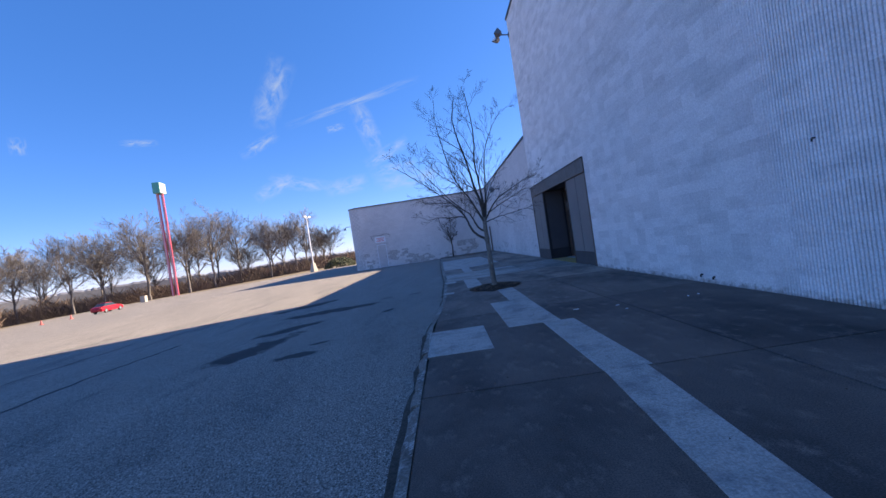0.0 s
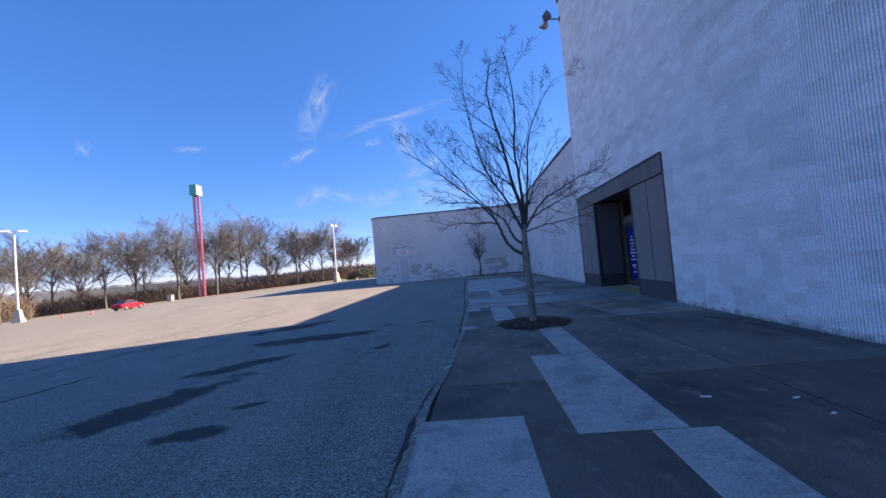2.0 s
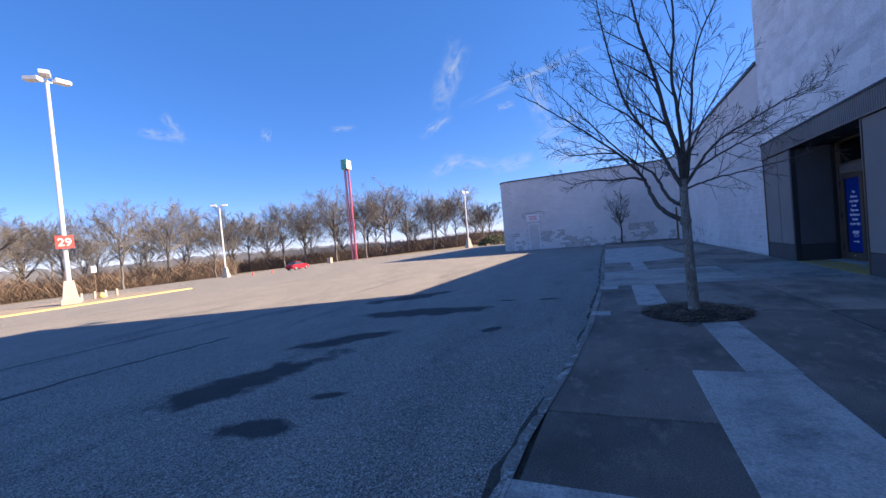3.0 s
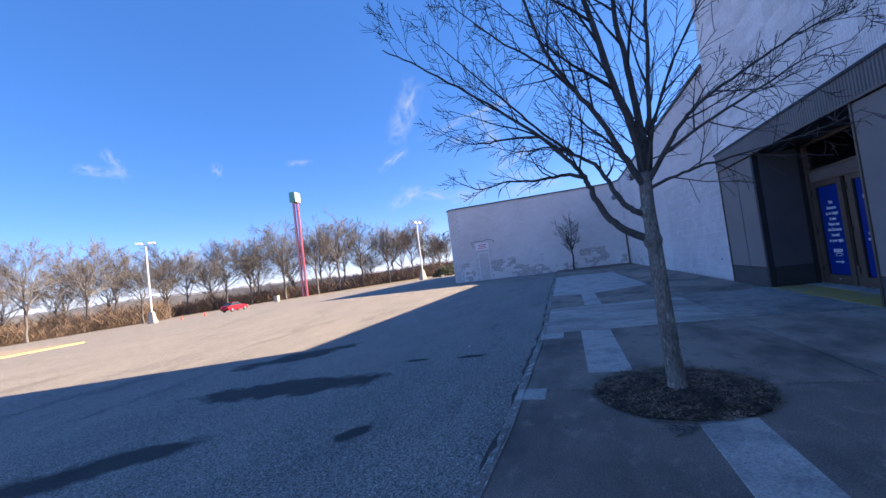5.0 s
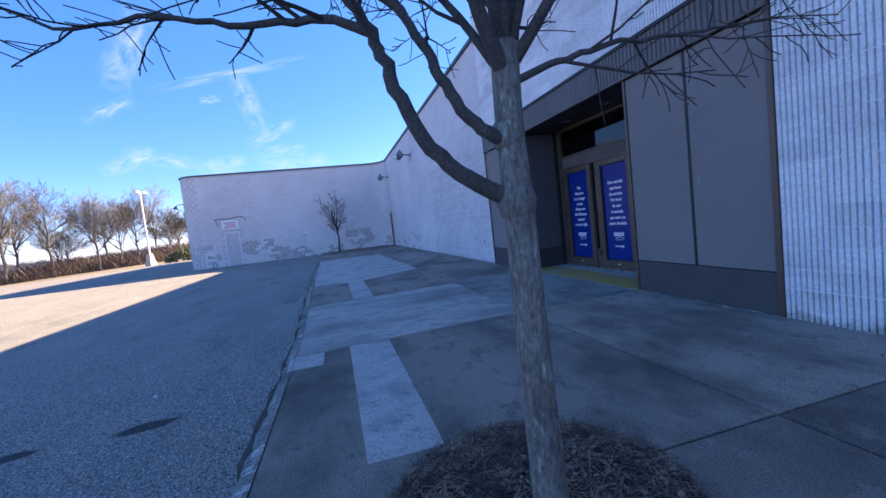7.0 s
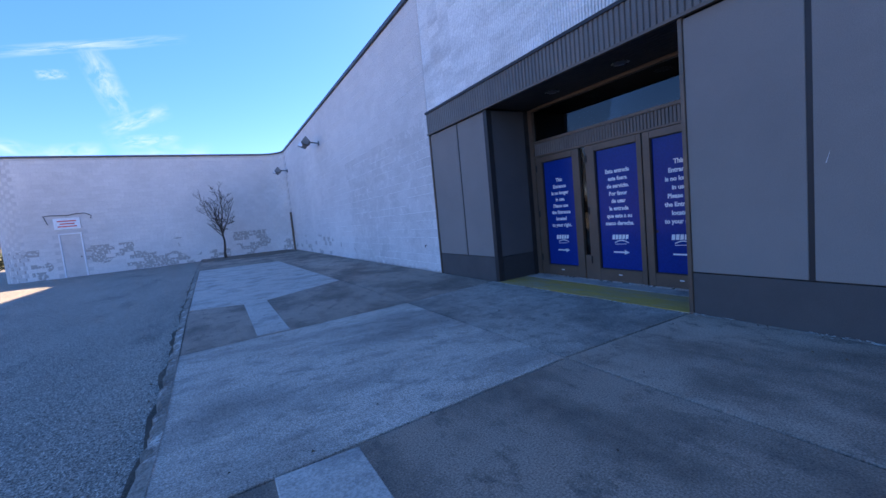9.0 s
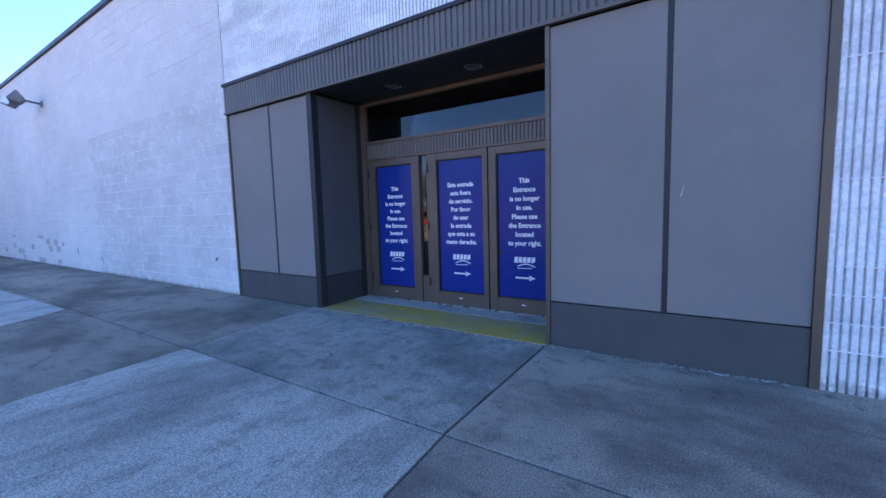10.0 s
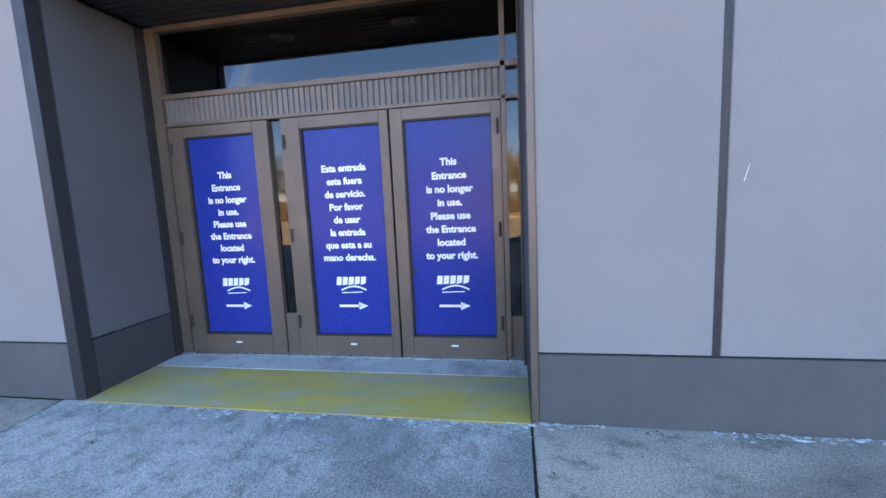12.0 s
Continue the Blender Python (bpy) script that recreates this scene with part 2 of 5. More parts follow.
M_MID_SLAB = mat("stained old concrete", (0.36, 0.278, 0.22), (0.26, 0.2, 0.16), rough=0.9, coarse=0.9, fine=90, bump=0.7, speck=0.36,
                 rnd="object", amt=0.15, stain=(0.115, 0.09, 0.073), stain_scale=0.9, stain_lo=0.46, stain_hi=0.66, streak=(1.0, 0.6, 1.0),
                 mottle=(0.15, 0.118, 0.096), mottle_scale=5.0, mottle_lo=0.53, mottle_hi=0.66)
M_LIGHT_SLAB = mat("pale new concrete", (0.49, 0.445, 0.40), (0.39, 0.355, 0.32), rough=0.85, coarse=1.5, fine=60, bump=0.35,
                   rnd="object", amt=0.08, stain=(0.15, 0.143, 0.14), stain_scale=1.7, stain_lo=0.5, stain_hi=0.75, speck=0.15,
                   mottle=(0.21, 0.195, 0.18), mottle_scale=7.0, mottle_lo=0.54, mottle_hi=0.75)
M_APRON = mat("weathered apron concrete", (0.51, 0.445, 0.385), (0.36, 0.31, 0.267), rough=0.85, coarse=1.1, fine=95, bump=0.6, speck=0.45,
              rnd="object", amt=0.06, stain=(0.13, 0.115, 0.105), stain_scale=0.65, stain_lo=0.47, stain_hi=0.70, streak=(0.55, 1.0, 1.0),
              mottle=(0.25, 0.218, 0.187), mottle_scale=5.5, mottle_lo=0.5, mottle_hi=0.66)
M_APRON_DOOR = mat("blotched apron concrete", (0.40, 0.345, 0.295), (0.28, 0.242, 0.208), rough=0.85, coarse=1.2, fine=95, bump=0.6, speck=0.4,
                   stain=(0.12, 0.108, 0.096), stain_scale=0.8, stain_lo=0.48, stain_hi=0.68, mottle=(0.18, 0.16, 0.14), mottle_scale=5.5, mottle_lo=0.49, mottle_hi=0.64)
M_KERB = mat("worn kerb concrete", (0.27, 0.235, 0.20), (0.16, 0.14, 0.12), rough=0.9, coarse=2.5, fine=40, bump=0.9, rnd="object", amt=0.2, speck=0.3,
             stain=(0.11, 0.096, 0.083), stain_scale=2.6, stain_lo=0.5, stain_hi=0.65, mottle=(0.42, 0.39, 0.355), mottle_scale=5.0, mottle_lo=0.52, mottle_hi=0.62)
M_GRIT = mat("dark grit and dead leaves", (0.06, 0.045, 0.035), (0.10, 0.08, 0.06), rough=1.0, coarse=4, fine=50, bump=0.9, speck=0.3)
M_PANEL = mat("grey stucco panel", (0.25, 0.222, 0.205), (0.218, 0.195, 0.182), rough=0.85, coarse=0.8, fine=160, bump=0.08,
              stain=(0.285, 0.255, 0.235), stain_scale=0.9, stain_lo=0.6, stain_hi=0.9)
M_BASE = mat("dark grey base band", (0.088, 0.081, 0.078), (0.070, 0.064, 0.063), rough=0.8, coarse=1.2, fine=120, bump=0.08)
# darkened copies of base band and panel: shade of the recess as colour
M_BASE_SHADED = mat("base band with recess shade in it", (0.036, 0.034, 0.036), (0.028, 0.027, 0.029), rough=0.8, coarse=1.2, fine=120, bump=0.08)
M_PANEL_SHADED = mat("grey panel with recess shade in it", (0.085, 0.079, 0.082), (0.07, 0.066, 0.07), rough=0.8, coarse=0.8, fine=160, bump=0.08)
M_BRONZE = mat("bronze anodised aluminium", (0.155, 0.11, 0.082), (0.12, 0.088, 0.067), rough=0.45, coarse=2, fine=90, bump=0.04, metal=0.35)
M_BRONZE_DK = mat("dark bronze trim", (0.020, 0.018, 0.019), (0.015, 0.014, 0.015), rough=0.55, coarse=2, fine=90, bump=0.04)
M_RIBBED = mat("ribbed bronze metal", (0.17, 0.145, 0.13), (0.13, 0.11, 0.10), rough=0.5, coarse=1.5, fine=60, bump=0.06, metal=0.3)
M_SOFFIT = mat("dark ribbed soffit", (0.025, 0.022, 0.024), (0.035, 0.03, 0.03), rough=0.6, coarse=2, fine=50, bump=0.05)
M_GLASS = glass_mat("dark tinted glass", (0.30, 0.33, 0.36))
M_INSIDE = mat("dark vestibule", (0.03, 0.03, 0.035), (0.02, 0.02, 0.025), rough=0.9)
M_YELLOW = mat("worn yellow paint", (0.58, 0.33, 0.05), (0.44, 0.27, 0.065), rough=0.85, coarse=1.6, fine=90, bump=0.3,
               stain=(0.30, 0.245, 0.17), stain_scale=1.2, stain_lo=0.42, stain_hi=0.70, streak=(2.2, 0.7, 1.0),
               mottle=(0.36, 0.31, 0.25), mottle_scale=3.0, mottle_lo=0.52, mottle_hi=0.72)
M_WHITE = mat("white lettering", (0.82, 0.82, 0.84), (0.78, 0.78, 0.8), rough=0.5, coarse=3, fine=100, bump=0)
M_CHROME = mat("bright worn metal", (0.55, 0.55, 0.56), (0.45, 0.45, 0.46), rough=0.3, coarse=5, fine=80, bump=0.05, metal=0.9)
M_BARK = mat("grey brown bark", (0.235, 0.205, 0.175), (0.135, 0.117, 0.10), rough=0.95, coarse=6, fine=60, bump=1.0, speck=0.3, stretch=(1, 1, 0.35),
             stain=(0.36, 0.355, 0.29), stain_scale=16, stain_lo=0.56, stain_hi=0.66)
M_LIMB = mat("grey limb bark", (0.115, 0.097, 0.086), (0.07, 0.058, 0.052), rough=0.95, coarse=7, fine=70, bump=0.6, speck=0.25)
M_TWIG = mat("dark twig bark", (0.07, 0.052, 0.044), (0.05, 0.038, 0.033), rough=0.9, coarse=8, fine=90, bump=0.3)
M_FARBARK = mat("winter bark", (0.20, 0.178, 0.162), (0.13, 0.116, 0.106), rough=0.95, coarse=0.8, fine=8, bump=0.2, rnd="object", amt=0.25)
M_BRUSH = mat("dry brown brush", (0.22, 0.15, 0.108), (0.12, 0.09, 0.07), rough=1.0, coarse=0.12, fine=3, bump=0, rnd="island", amt=0.4)
M_RIDGE = mat("far winter woods with haze tint", (0.17, 0.175, 0.195), (0.12, 0.125, 0.145), rough=1.0, coarse=0.03, fine=0.5, bump=0)
M_EVERGREEN = mat("dark evergreen leaves", (0.035, 0.05, 0.02), (0.06, 0.07, 0.03), rough=0.7, coarse=2, fine=8, bump=0, rnd="island", amt=0.4)
M_MULCH = mat("dark bark mulch", (0.05, 0.034, 0.027), (0.028, 0.020, 0.018), rough=1.0, coarse=5, fine=60, bump=1.0, speck=0.3)
M_EARTH = mat("bare brown earth", (0.19, 0.14, 0.105), (0.12, 0.09, 0.07), rough=1.0, coarse=1.5, fine=40, bump=0.8, speck=0.3)
M_CHIP = mat("mulch chips and pine straw", (0.34, 0.225, 0.15), (0.045, 0.029, 0.022), rough=0.95, coarse=6, fine=60, bump=0.2, rnd="island", amt=0.75)
M_LAMPPOLE = mat("white painted steel", (0.80, 0.79, 0.77), (0.72, 0.71, 0.70), rough=0.5, coarse=1, fine=20, bump=0.05)
M_CONC_BASE = mat("sunlit cast concrete", (0.50, 0.45, 0.38), (0.42, 0.38, 0.33), rough=0.9, coarse=2, fine=30)
M_RED = mat("red painted sign", (0.70, 0.10, 0.085), (0.62, 0.09, 0.08), rough=0.5, coarse=3, fine=30, bump=0)
M_PINK = mat("faded pink red steel", (0.62, 0.10, 0.16), (0.52, 0.08, 0.13), rough=0.6, coarse=0.5, fine=10, bump=0.05)
M_PALEPINK = mat("faded pale pink steel", (0.72, 0.42, 0.48), (0.66, 0.36, 0.42), rough=0.6, coarse=0.5, fine=10, bump=0.05)
M_TEAL = mat("faded teal sign box", (0.10, 0.42, 0.36), (0.12, 0.36, 0.32), rough=0.6, coarse=0.5, fine=10, bump=0.05)
M_SIGNFACE = mat("pale sign face", (0.66, 0.70, 0.70), (0.58, 0.64, 0.64), rough=0.5, coarse=0.5, fine=10, bump=0.05)
M_CARRED = mat("red car paint", (0.42, 0.012, 0.03), (0.38, 0.012, 0.03), rough=0.25, coarse=2, fine=30, bump=0)
M_TYRE = mat("black rubber", (0.02, 0.02, 0.02), (0.03, 0.03, 0.03), rough=0.9, coarse=5, fine=60)
M_CARGLASS = mat("dark car glass", (0.04, 0.05, 0.06), (0.04, 0.05, 0.06), rough=0.08, coarse=1, fine=10, bump=0)
M_DOORWHITE = mat("white painted steel door", (0.80, 0.82, 0.86), (0.74, 0.76, 0.80), rough=0.55, coarse=0.8, fine=20, bump=0.05)
M_LAMPMETAL = mat("grey floodlight metal", (0.22, 0.21, 0.21), (0.16, 0.155, 0.155), rough=0.5, coarse=4, fine=40, bump=0.1, metal=0.5)
M_LENS = mat("pale floodlight lens", (0.75, 0.76, 0.78), (0.7, 0.7, 0.72), rough=0.15, coarse=4, fine=40, bump=0)
M_YKERB = mat("yellow painted kerb", (0.62, 0.48, 0.16), (0.55, 0.42, 0.18), rough=0.8, coarse=1, fine=20)
M_PAPER = mat("white paper scrap", (0.75, 0.75, 0.76), (0.7, 0.7, 0.7), rough=0.8, coarse=8, fine=60, bump=0.1)
M_RUST = mat("rusted steel pipe", (0.20, 0.13, 0.09), (0.14, 0.09, 0.065), rough=0.8, coarse=5, fine=40, bump=0.3)


M_POSTER = mat("blue printed poster", (0.003, 0.030, 0.215), (0.004, 0.034, 0.235), rough=0.22, coarse=1.5, fine=40, bump=0.02, gloss=0.2)


# ---- building blocks ----
def thing(name, at=(0, 0, 0), rz=0.0):
    ob = new(name)
    ob.empty_display_size = 0.2
    ob.matrix_world = pose(*at, 0, 0, rz)
    return ob


def mesh_ob(name, mesh, material, parent=None, label=""):
    if material and not mesh.materials:
        mesh.materials.append(material)
    ob = new(name, mesh)
    if parent:
        ob.parent = parent
    if label:
        ob["label"] = label
    return ob


def part(name, bm, material, parent=None, label="", smooth=False):
    """One bmesh as one mesh object under a thing; its coordinates are the parent's."""
    me = bpy.data.meshes.new(name)
    if smooth:
        for f in bm.faces:
            f.smooth = True
    bm.to_mesh(me)
    bm.free()
    return mesh_ob(name, me, material, parent, label)


def raw(name, verts, faces, material, parent=None, label="", smooth=False):
    me = bpy.data.meshes.new(name)
    me.from_pydata(verts, [], faces)
    if smooth:
        me.polygons.foreach_set("use_smooth", [True] * len(me.polygons))
    me.update()
    return mesh_ob(name, me, material, parent, label)


def box(x0, x1, y0, y1, z0, z1, bevel=0.0, bm=None):
    own = bm is None
    bm = bm or bmesh.new()
    r = bmesh.ops.create_cube(bm, size=1.0, matrix=Matrix.Translation(((x0 + x1) / 2, (y0 + y1) / 2, (z0 + z1) / 2))
                              @ Matrix.Diagonal((abs(x1 - x0), abs(y1 - y0), abs(z1 - z0), 1)))
    if bevel and own:
        bmesh.ops.bevel(bm, geom=bm.edges[:], offset=bevel, segments=2, affect="EDGES")
    return bm


def prism(outline, z0, z1):
    """A flat outline in x and y, raised from z0 to z1."""
    bm = bmesh.new()
    lo = [bm.verts.new((x, y, z0)) for x, y in outline]
    hi = [bm.verts.new((x, y, z1)) for x, y in outline]
    bm.faces.new(hi)
    bm.faces.new(lo[::-1])
    k = len(lo)
    for i in range(k):
        bm.faces.new((lo[i], lo[(i + 1) % k], hi[(i + 1) % k], hi[i]))
    bmesh.ops.recalc_face_normals(bm, faces=bm.faces[:])
    return bm


def tube(verts, faces, pts, radii, sides=6):
    """Adds a tapering tube along pts to lists of vertices and faces."""
    base = len(verts)
    k = len(pts)
    for i in range(k):
        d = (pts[min(i + 1, k - 1)] - pts[max(i - 1, 0)]).normalized()
        u = d.orthogonal().normalized() if i == 0 else (u - d * u.dot(d)).normalized()
        w = d.cross(u)
        for s in range(sides):
            a = 2 * math.pi * s / sides
            verts.append(pts[i] + (u * math.cos(a) + w * math.sin(a)) * radii[i])
    for i in range(k - 1):
        for s in range(sides):
            a, b = base + i * sides + s, base + i * sides + (s + 1) % sides
            faces.append((a, b, b + sides, a + sides))
    faces.append(tuple(base + (k - 1) * sides + s for s in range(sides)))


def rod(p, q, r, sides=10, r2=None):
    v, f = [], []
    tube(v, f, [Vector(p), Vector(q)], [r, r if r2 is None else r2], sides)
    f.append(tuple(range(sides))[::-1])
    return v, f


def kerb_x(y):
    pts = [(-60, -0.30), (3, -0.26), (7.7, -0.22), (10.6, 0.06), (15, 0.14), (17.4, 0.16), (19, 0.10), (22, 0.04), (32, -0.08), (60, -0.2)]
    for (a, xa), (b, xb) in zip(pts, pts[1:]):
        if y <= b:
            return xa + (xb - xa) * (y - a) / (b - a)
    return -0.2


def ground_z(x):
    """The lot falls away gently towards the road."""
    return max(-0.12 - 0.039 * min(max(0.0, -18 - x), 16.0) - 0.03 * max(0.0, -34 - x), -3.3)


# ---- ground, lot and pavement ----
XS = [-1500, -400, -160, -119.2, -110, -88.6, -75, -65, -55, -45, -34, -25, -18, -16, 0, 60, 400, 1500]
YS = [-1500, -300, -60, 0, 40, 90, 130, 200, 500, 1500]
gv = [(x, y, ground_z(x) - 0.03 - (0.15 if x > -16 else 0)) for y in YS for x in XS]
gf = [(j * len(XS) + i, j * len(XS) + i + 1, (j + 1) * len(XS) + i + 1, (j + 1) * len(XS) + i)
      for j in range(len(YS) - 1) for i in range(len(XS) - 1)]
ground = tagged(raw("ground", gv, gf, M_GRASS), "dry brown winter grass reaching the horizon", "ground", kind="structure")
LX = [-78, -70, -60, -50, -45, -34, -25, -18, -10, -5, 0.3]
LY = [-60, -20, 0, 20, 40, 60, 80, 95]


def lot_edge(x, y):
    """The lot's far corner is cut off along the grass verge."""
    return min(y, 95 + (x + 78) * -0.28)


lv = [(x, lot_edge(x, y), ground_z(x)) for y in LY for x in LX]
lf = [(j * len(LX) + i, j * len(LX) + i + 1, (j + 1) * len(LX) + i + 1, (j + 1) * len(LX) + i)
      for j in range(len(LY) - 1) for i in range(len(LX) - 1)]
lot = tagged(raw("road", lv, lf, M_ASPHALT), "worn grey asphalt parking lot with dark tar patches", "parking lot", kind="structure")


def blob(cx, cy, rx, ry, turn, seed, rag=0.25, n=40):
    rg = random.Random(seed)
    ph = [rg.uniform(0, 6.28) for _ in range(6)]
    out = []
    for i in range(n):
        a = 2 * math.pi * i / n
        r = 1 + rag * (0.5 * math.sin(2 * a + ph[0]) + 0.4 * math.sin(3 * a + ph[1]) + 0.35 * math.sin(5 * a + ph[2])
                       + 0.3 * math.sin(9 * a + ph[3]) + 0.22 * math.sin(14 * a + ph[4])) + rg.uniform(-0.04, 0.04)
        x, y = rx * r * math.cos(a), ry * r * math.sin(a)
        c, s = math.cos(radians(turn)), math.sin(radians(turn))
        out.append((cx + x * c - y * s, cy + x * s + y * c))
    return out


for i, (p, q, w) in enumerate((((-6.93, 5.5), (-7.06, 8.7), 0.05), ((-7.06, 8.7), (-6.8, 10.9), 0.04), ((-9.5, 8.0), (-9.2, 12.5), 0.03))):
    d = (Vector(q) - Vector(p)).normalized()
    nrm = Vector((-d.y, d.x))
    rg = random.Random(i)
    left, right = [], []
    for k in range(13):
        c = Vector(p).lerp(Vector(q), k / 12) + nrm * rg.uniform(-0.05, 0.05)
        ww = w * rg.uniform(0.5, 1.2)
        left.append(tuple(c + nrm * ww))
        right.append(tuple(c - nrm * ww))
    z = min(ground_z(p[0]), ground_z(q[0]))
    if p[0] > -16:
        part("tar_crack", prism(left + right[::-1], -0.125, -0.1158), M_TAR, lot, "dark sealed crack")

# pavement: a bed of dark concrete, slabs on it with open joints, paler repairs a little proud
JY = [-10, -5, 0.9, 4.63, 8.45, 12.40]
JY2 = [22.6, 26.4, 30.2, 34.0, 37.8, 41.38]
AN0, AF0, KN, KF = 15.46, 18.68, 0.075, 0.09     # apron edges and their slant
bed_outline = [(kerb_x(y) - 0.02, y) for y in (-10, 3, 7.7, 10.6, 15, 19, 22, 32, 41.41)] + [(6.05, 41.41), (6.05, -10)]
pavement = tagged(part("pavement", prism(bed_outline, -0.30, -0.03), M_GRIT), "dark stained concrete pavement with paler repaired slabs", "pavement", kind="structure")


def slab(x0, x1, y0, y1, z1, material, skew=0.0, gap=0.006, skew1=None):
    k1 = skew if skew1 is None else skew1
    xs0 = kerb_x(y0) if x0 is None else x0
    xs1 = kerb_x(y1) if x0 is None else x0
    g0 = -0.004 if x0 is None else gap
    o = [(xs0 + g0, y0 + gap + skew * xs0), (x1 - gap, y0 + gap + skew * x1), (x1 - gap, y1 - gap + k1 * x1), (xs1 + g0, y1 - gap + k1 * xs1)]
    bm = prism(o, -0.05, z1)
    edges = [e for e in bm.edges if all(v.co.z > z1 - 1e-4 for v in e.verts)]
    bmesh.ops.bevel(bm, geom=edges, offset=0.006, segments=1, affect="EDGES")
    return part("slab", bm, material, pavement)


JX, GAP = 3.11, 0.009
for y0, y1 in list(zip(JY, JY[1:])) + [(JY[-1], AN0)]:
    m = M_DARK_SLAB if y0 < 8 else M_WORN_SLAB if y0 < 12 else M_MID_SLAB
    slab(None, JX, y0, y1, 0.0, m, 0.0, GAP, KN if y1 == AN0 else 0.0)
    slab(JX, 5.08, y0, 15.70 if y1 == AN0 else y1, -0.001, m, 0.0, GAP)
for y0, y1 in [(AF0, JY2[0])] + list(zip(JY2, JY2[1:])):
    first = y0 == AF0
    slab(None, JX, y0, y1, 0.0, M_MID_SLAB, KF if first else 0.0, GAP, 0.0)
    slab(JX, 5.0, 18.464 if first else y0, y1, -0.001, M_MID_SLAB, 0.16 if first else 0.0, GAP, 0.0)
slab(None, JX, AN0, AF0, 0.003, M_APRON, KN, GAP, KF)
slab(JX, 5.01, 15.70, 18.464, 0.003, M_APRON_DOOR, 0.0, GAP, 0.16)
part("slab", prism([(0.75, -6.0), (1.18, -6.0), (2.0, 4.645), (1.57, 4.645)], -0.05, 0.006), M_LIGHT_SLAB, pavement)
for x0, x1, y0, y1 in ((1.56, 2.06, 4.65, 7.05), (-0.25, 0.66, 6.02, 7.48), (1.02, 1.86, 7.06, 9.57), (1.45, 1.88, 9.58, 11.65),
                       (0.74, 1.22, 12.98, 15.52), (0.01, 0.31, 12.15, 12.47), (0.08, 0.46, 15.0, 15.46), (0.94, 1.35, 18.86, 21.6)):
    slab(x0, x1, y0, y1, 0.006, M_LIGHT_SLAB, gap=0.004)
part("slab", prism([(0.06, 21.93), (0.91, 21.6), (1.34, 21.62), (3.05, 22.7), (2.85, 31.6), (-0.05, 31.82)], -0.05, 0.006), M_LIGHT_SLAB, pavement)

# kerb stones, with chipped and uneven faces, and grit along their foot
ky = -10.0
rg = random.Random(5)
while ky < 41.2:
    k1 = min(ky + rg.uniform(1.6, 2.4), 41.3)
    a, b = kerb_x(ky), kerb_x(k1)
    bm = bmesh.new()
    nseg = 16
    prof = [(-0.02, -0.2), (-0.125, -0.2), (-0.112, -0.03), (-0.085, 0.004), (-0.005, 0.008)]
    ring = []
    for s in range(nseg + 1):
        y = ky + 0.006 + (k1 - ky - 0.012) * s / nseg
        x = a + (b - a) * s / nseg
        j = rg.choice((0.0, 0.004, -0.006, 0.01, 0.035)) * rg.uniform(0.5, 1.2)
        ring.append([bm.verts.new((x + px + (j if 0 < i < 4 else 0), y, pz + (rg.uniform(-0.03, 0.0) if i == 3 else 0))) for i, (px, pz) in enumerate(prof)])
    for s in range(nseg):
        for i in range(len(prof) - 1):
            bm.faces.new((ring[s][i], ring[s][i + 1], ring[s + 1][i + 1], ring[s + 1][i]))
    bm.faces.new(ring[0])
    bm.faces.new(ring[-1][::-1])
    bmesh.ops.recalc_face_normals(bm, faces=bm.faces[:])
    part("kerb_stone", bm, M_KERB, pavement)
    ky = k1
left, right = [], []
for i in range(160):
    y = -8 + 49 * i / 159
    left.append((kerb_x(y) - 0.12 - rg.uniform(0.015, 0.09), y))
    right.append((kerb_x(y) - 0.09, y))
part("grit_line", prism(left + right[::-1], -0.13, -0.110), M_GRIT, pavement)

# ---- the store ----
WX = 5.006          # face of the store's long wall
EY0, EY1 = 13.66, 21.175     # entrance bay along the wall
RY0, RY1 = 15.70, 19.05     # recess
ZF0, ZF1 = 3.10, 3.54       # ribbed fascia
DX = 5.985           # plane of the doors
TALL, LOW = 12.1, 6.15
WY, WW = 41.43, -8.95       # face and outer side of the wing
BL, BH = 0.4064, 0.2032     # one block with its joint


def wall(name, boxes, material, label):
    bm = bmesh.new()
    for b in boxes:
        box(*b, bm=bm)
    return tagged(part(name, bm, material), label, "wall", kind="structure")


tall_wall = wall("wall_east", [(WX + 0.05, WX + 0.42, -25, EY0, -0.3, TALL), (WX + 0.05, WX + 0.42, EY0, EY1 + 0.03, ZF1, TALL)], M_MORTAR,
                 "tall white painted wall of fluted concrete block")
low_wall = wall("wall_east_low", [(WX + 0.02, WX + 0.4, EY1 + 0.03, WY + 1, -0.3, LOW)], M_MORTAR, "white painted wall of plain concrete block")
wall("wall_side", [(WX + 0.4, 40, EY1 - 0.32, EY1 + 0.03, LOW - 0.4, TALL)], M_BLOCK, "plain white painted block wall above a lower roof")
wall("wall_south", [(WX + 0.4, 40, -25, -24.7, -0.3, TALL)], M_BLOCK, "plain white painted block wall")
wall("wall_far", [(39.7, 40, -24.7, 70, -0.3, LOW), (39.7, 40, -24.7, EY1, LOW, TALL)], M_BLOCK, "plain white painted block wall")
wall("wall_north", [(-8.8, 39.7, 69.7, 70, -0.3, LOW)], M_BLOCK, "plain white painted block wall")
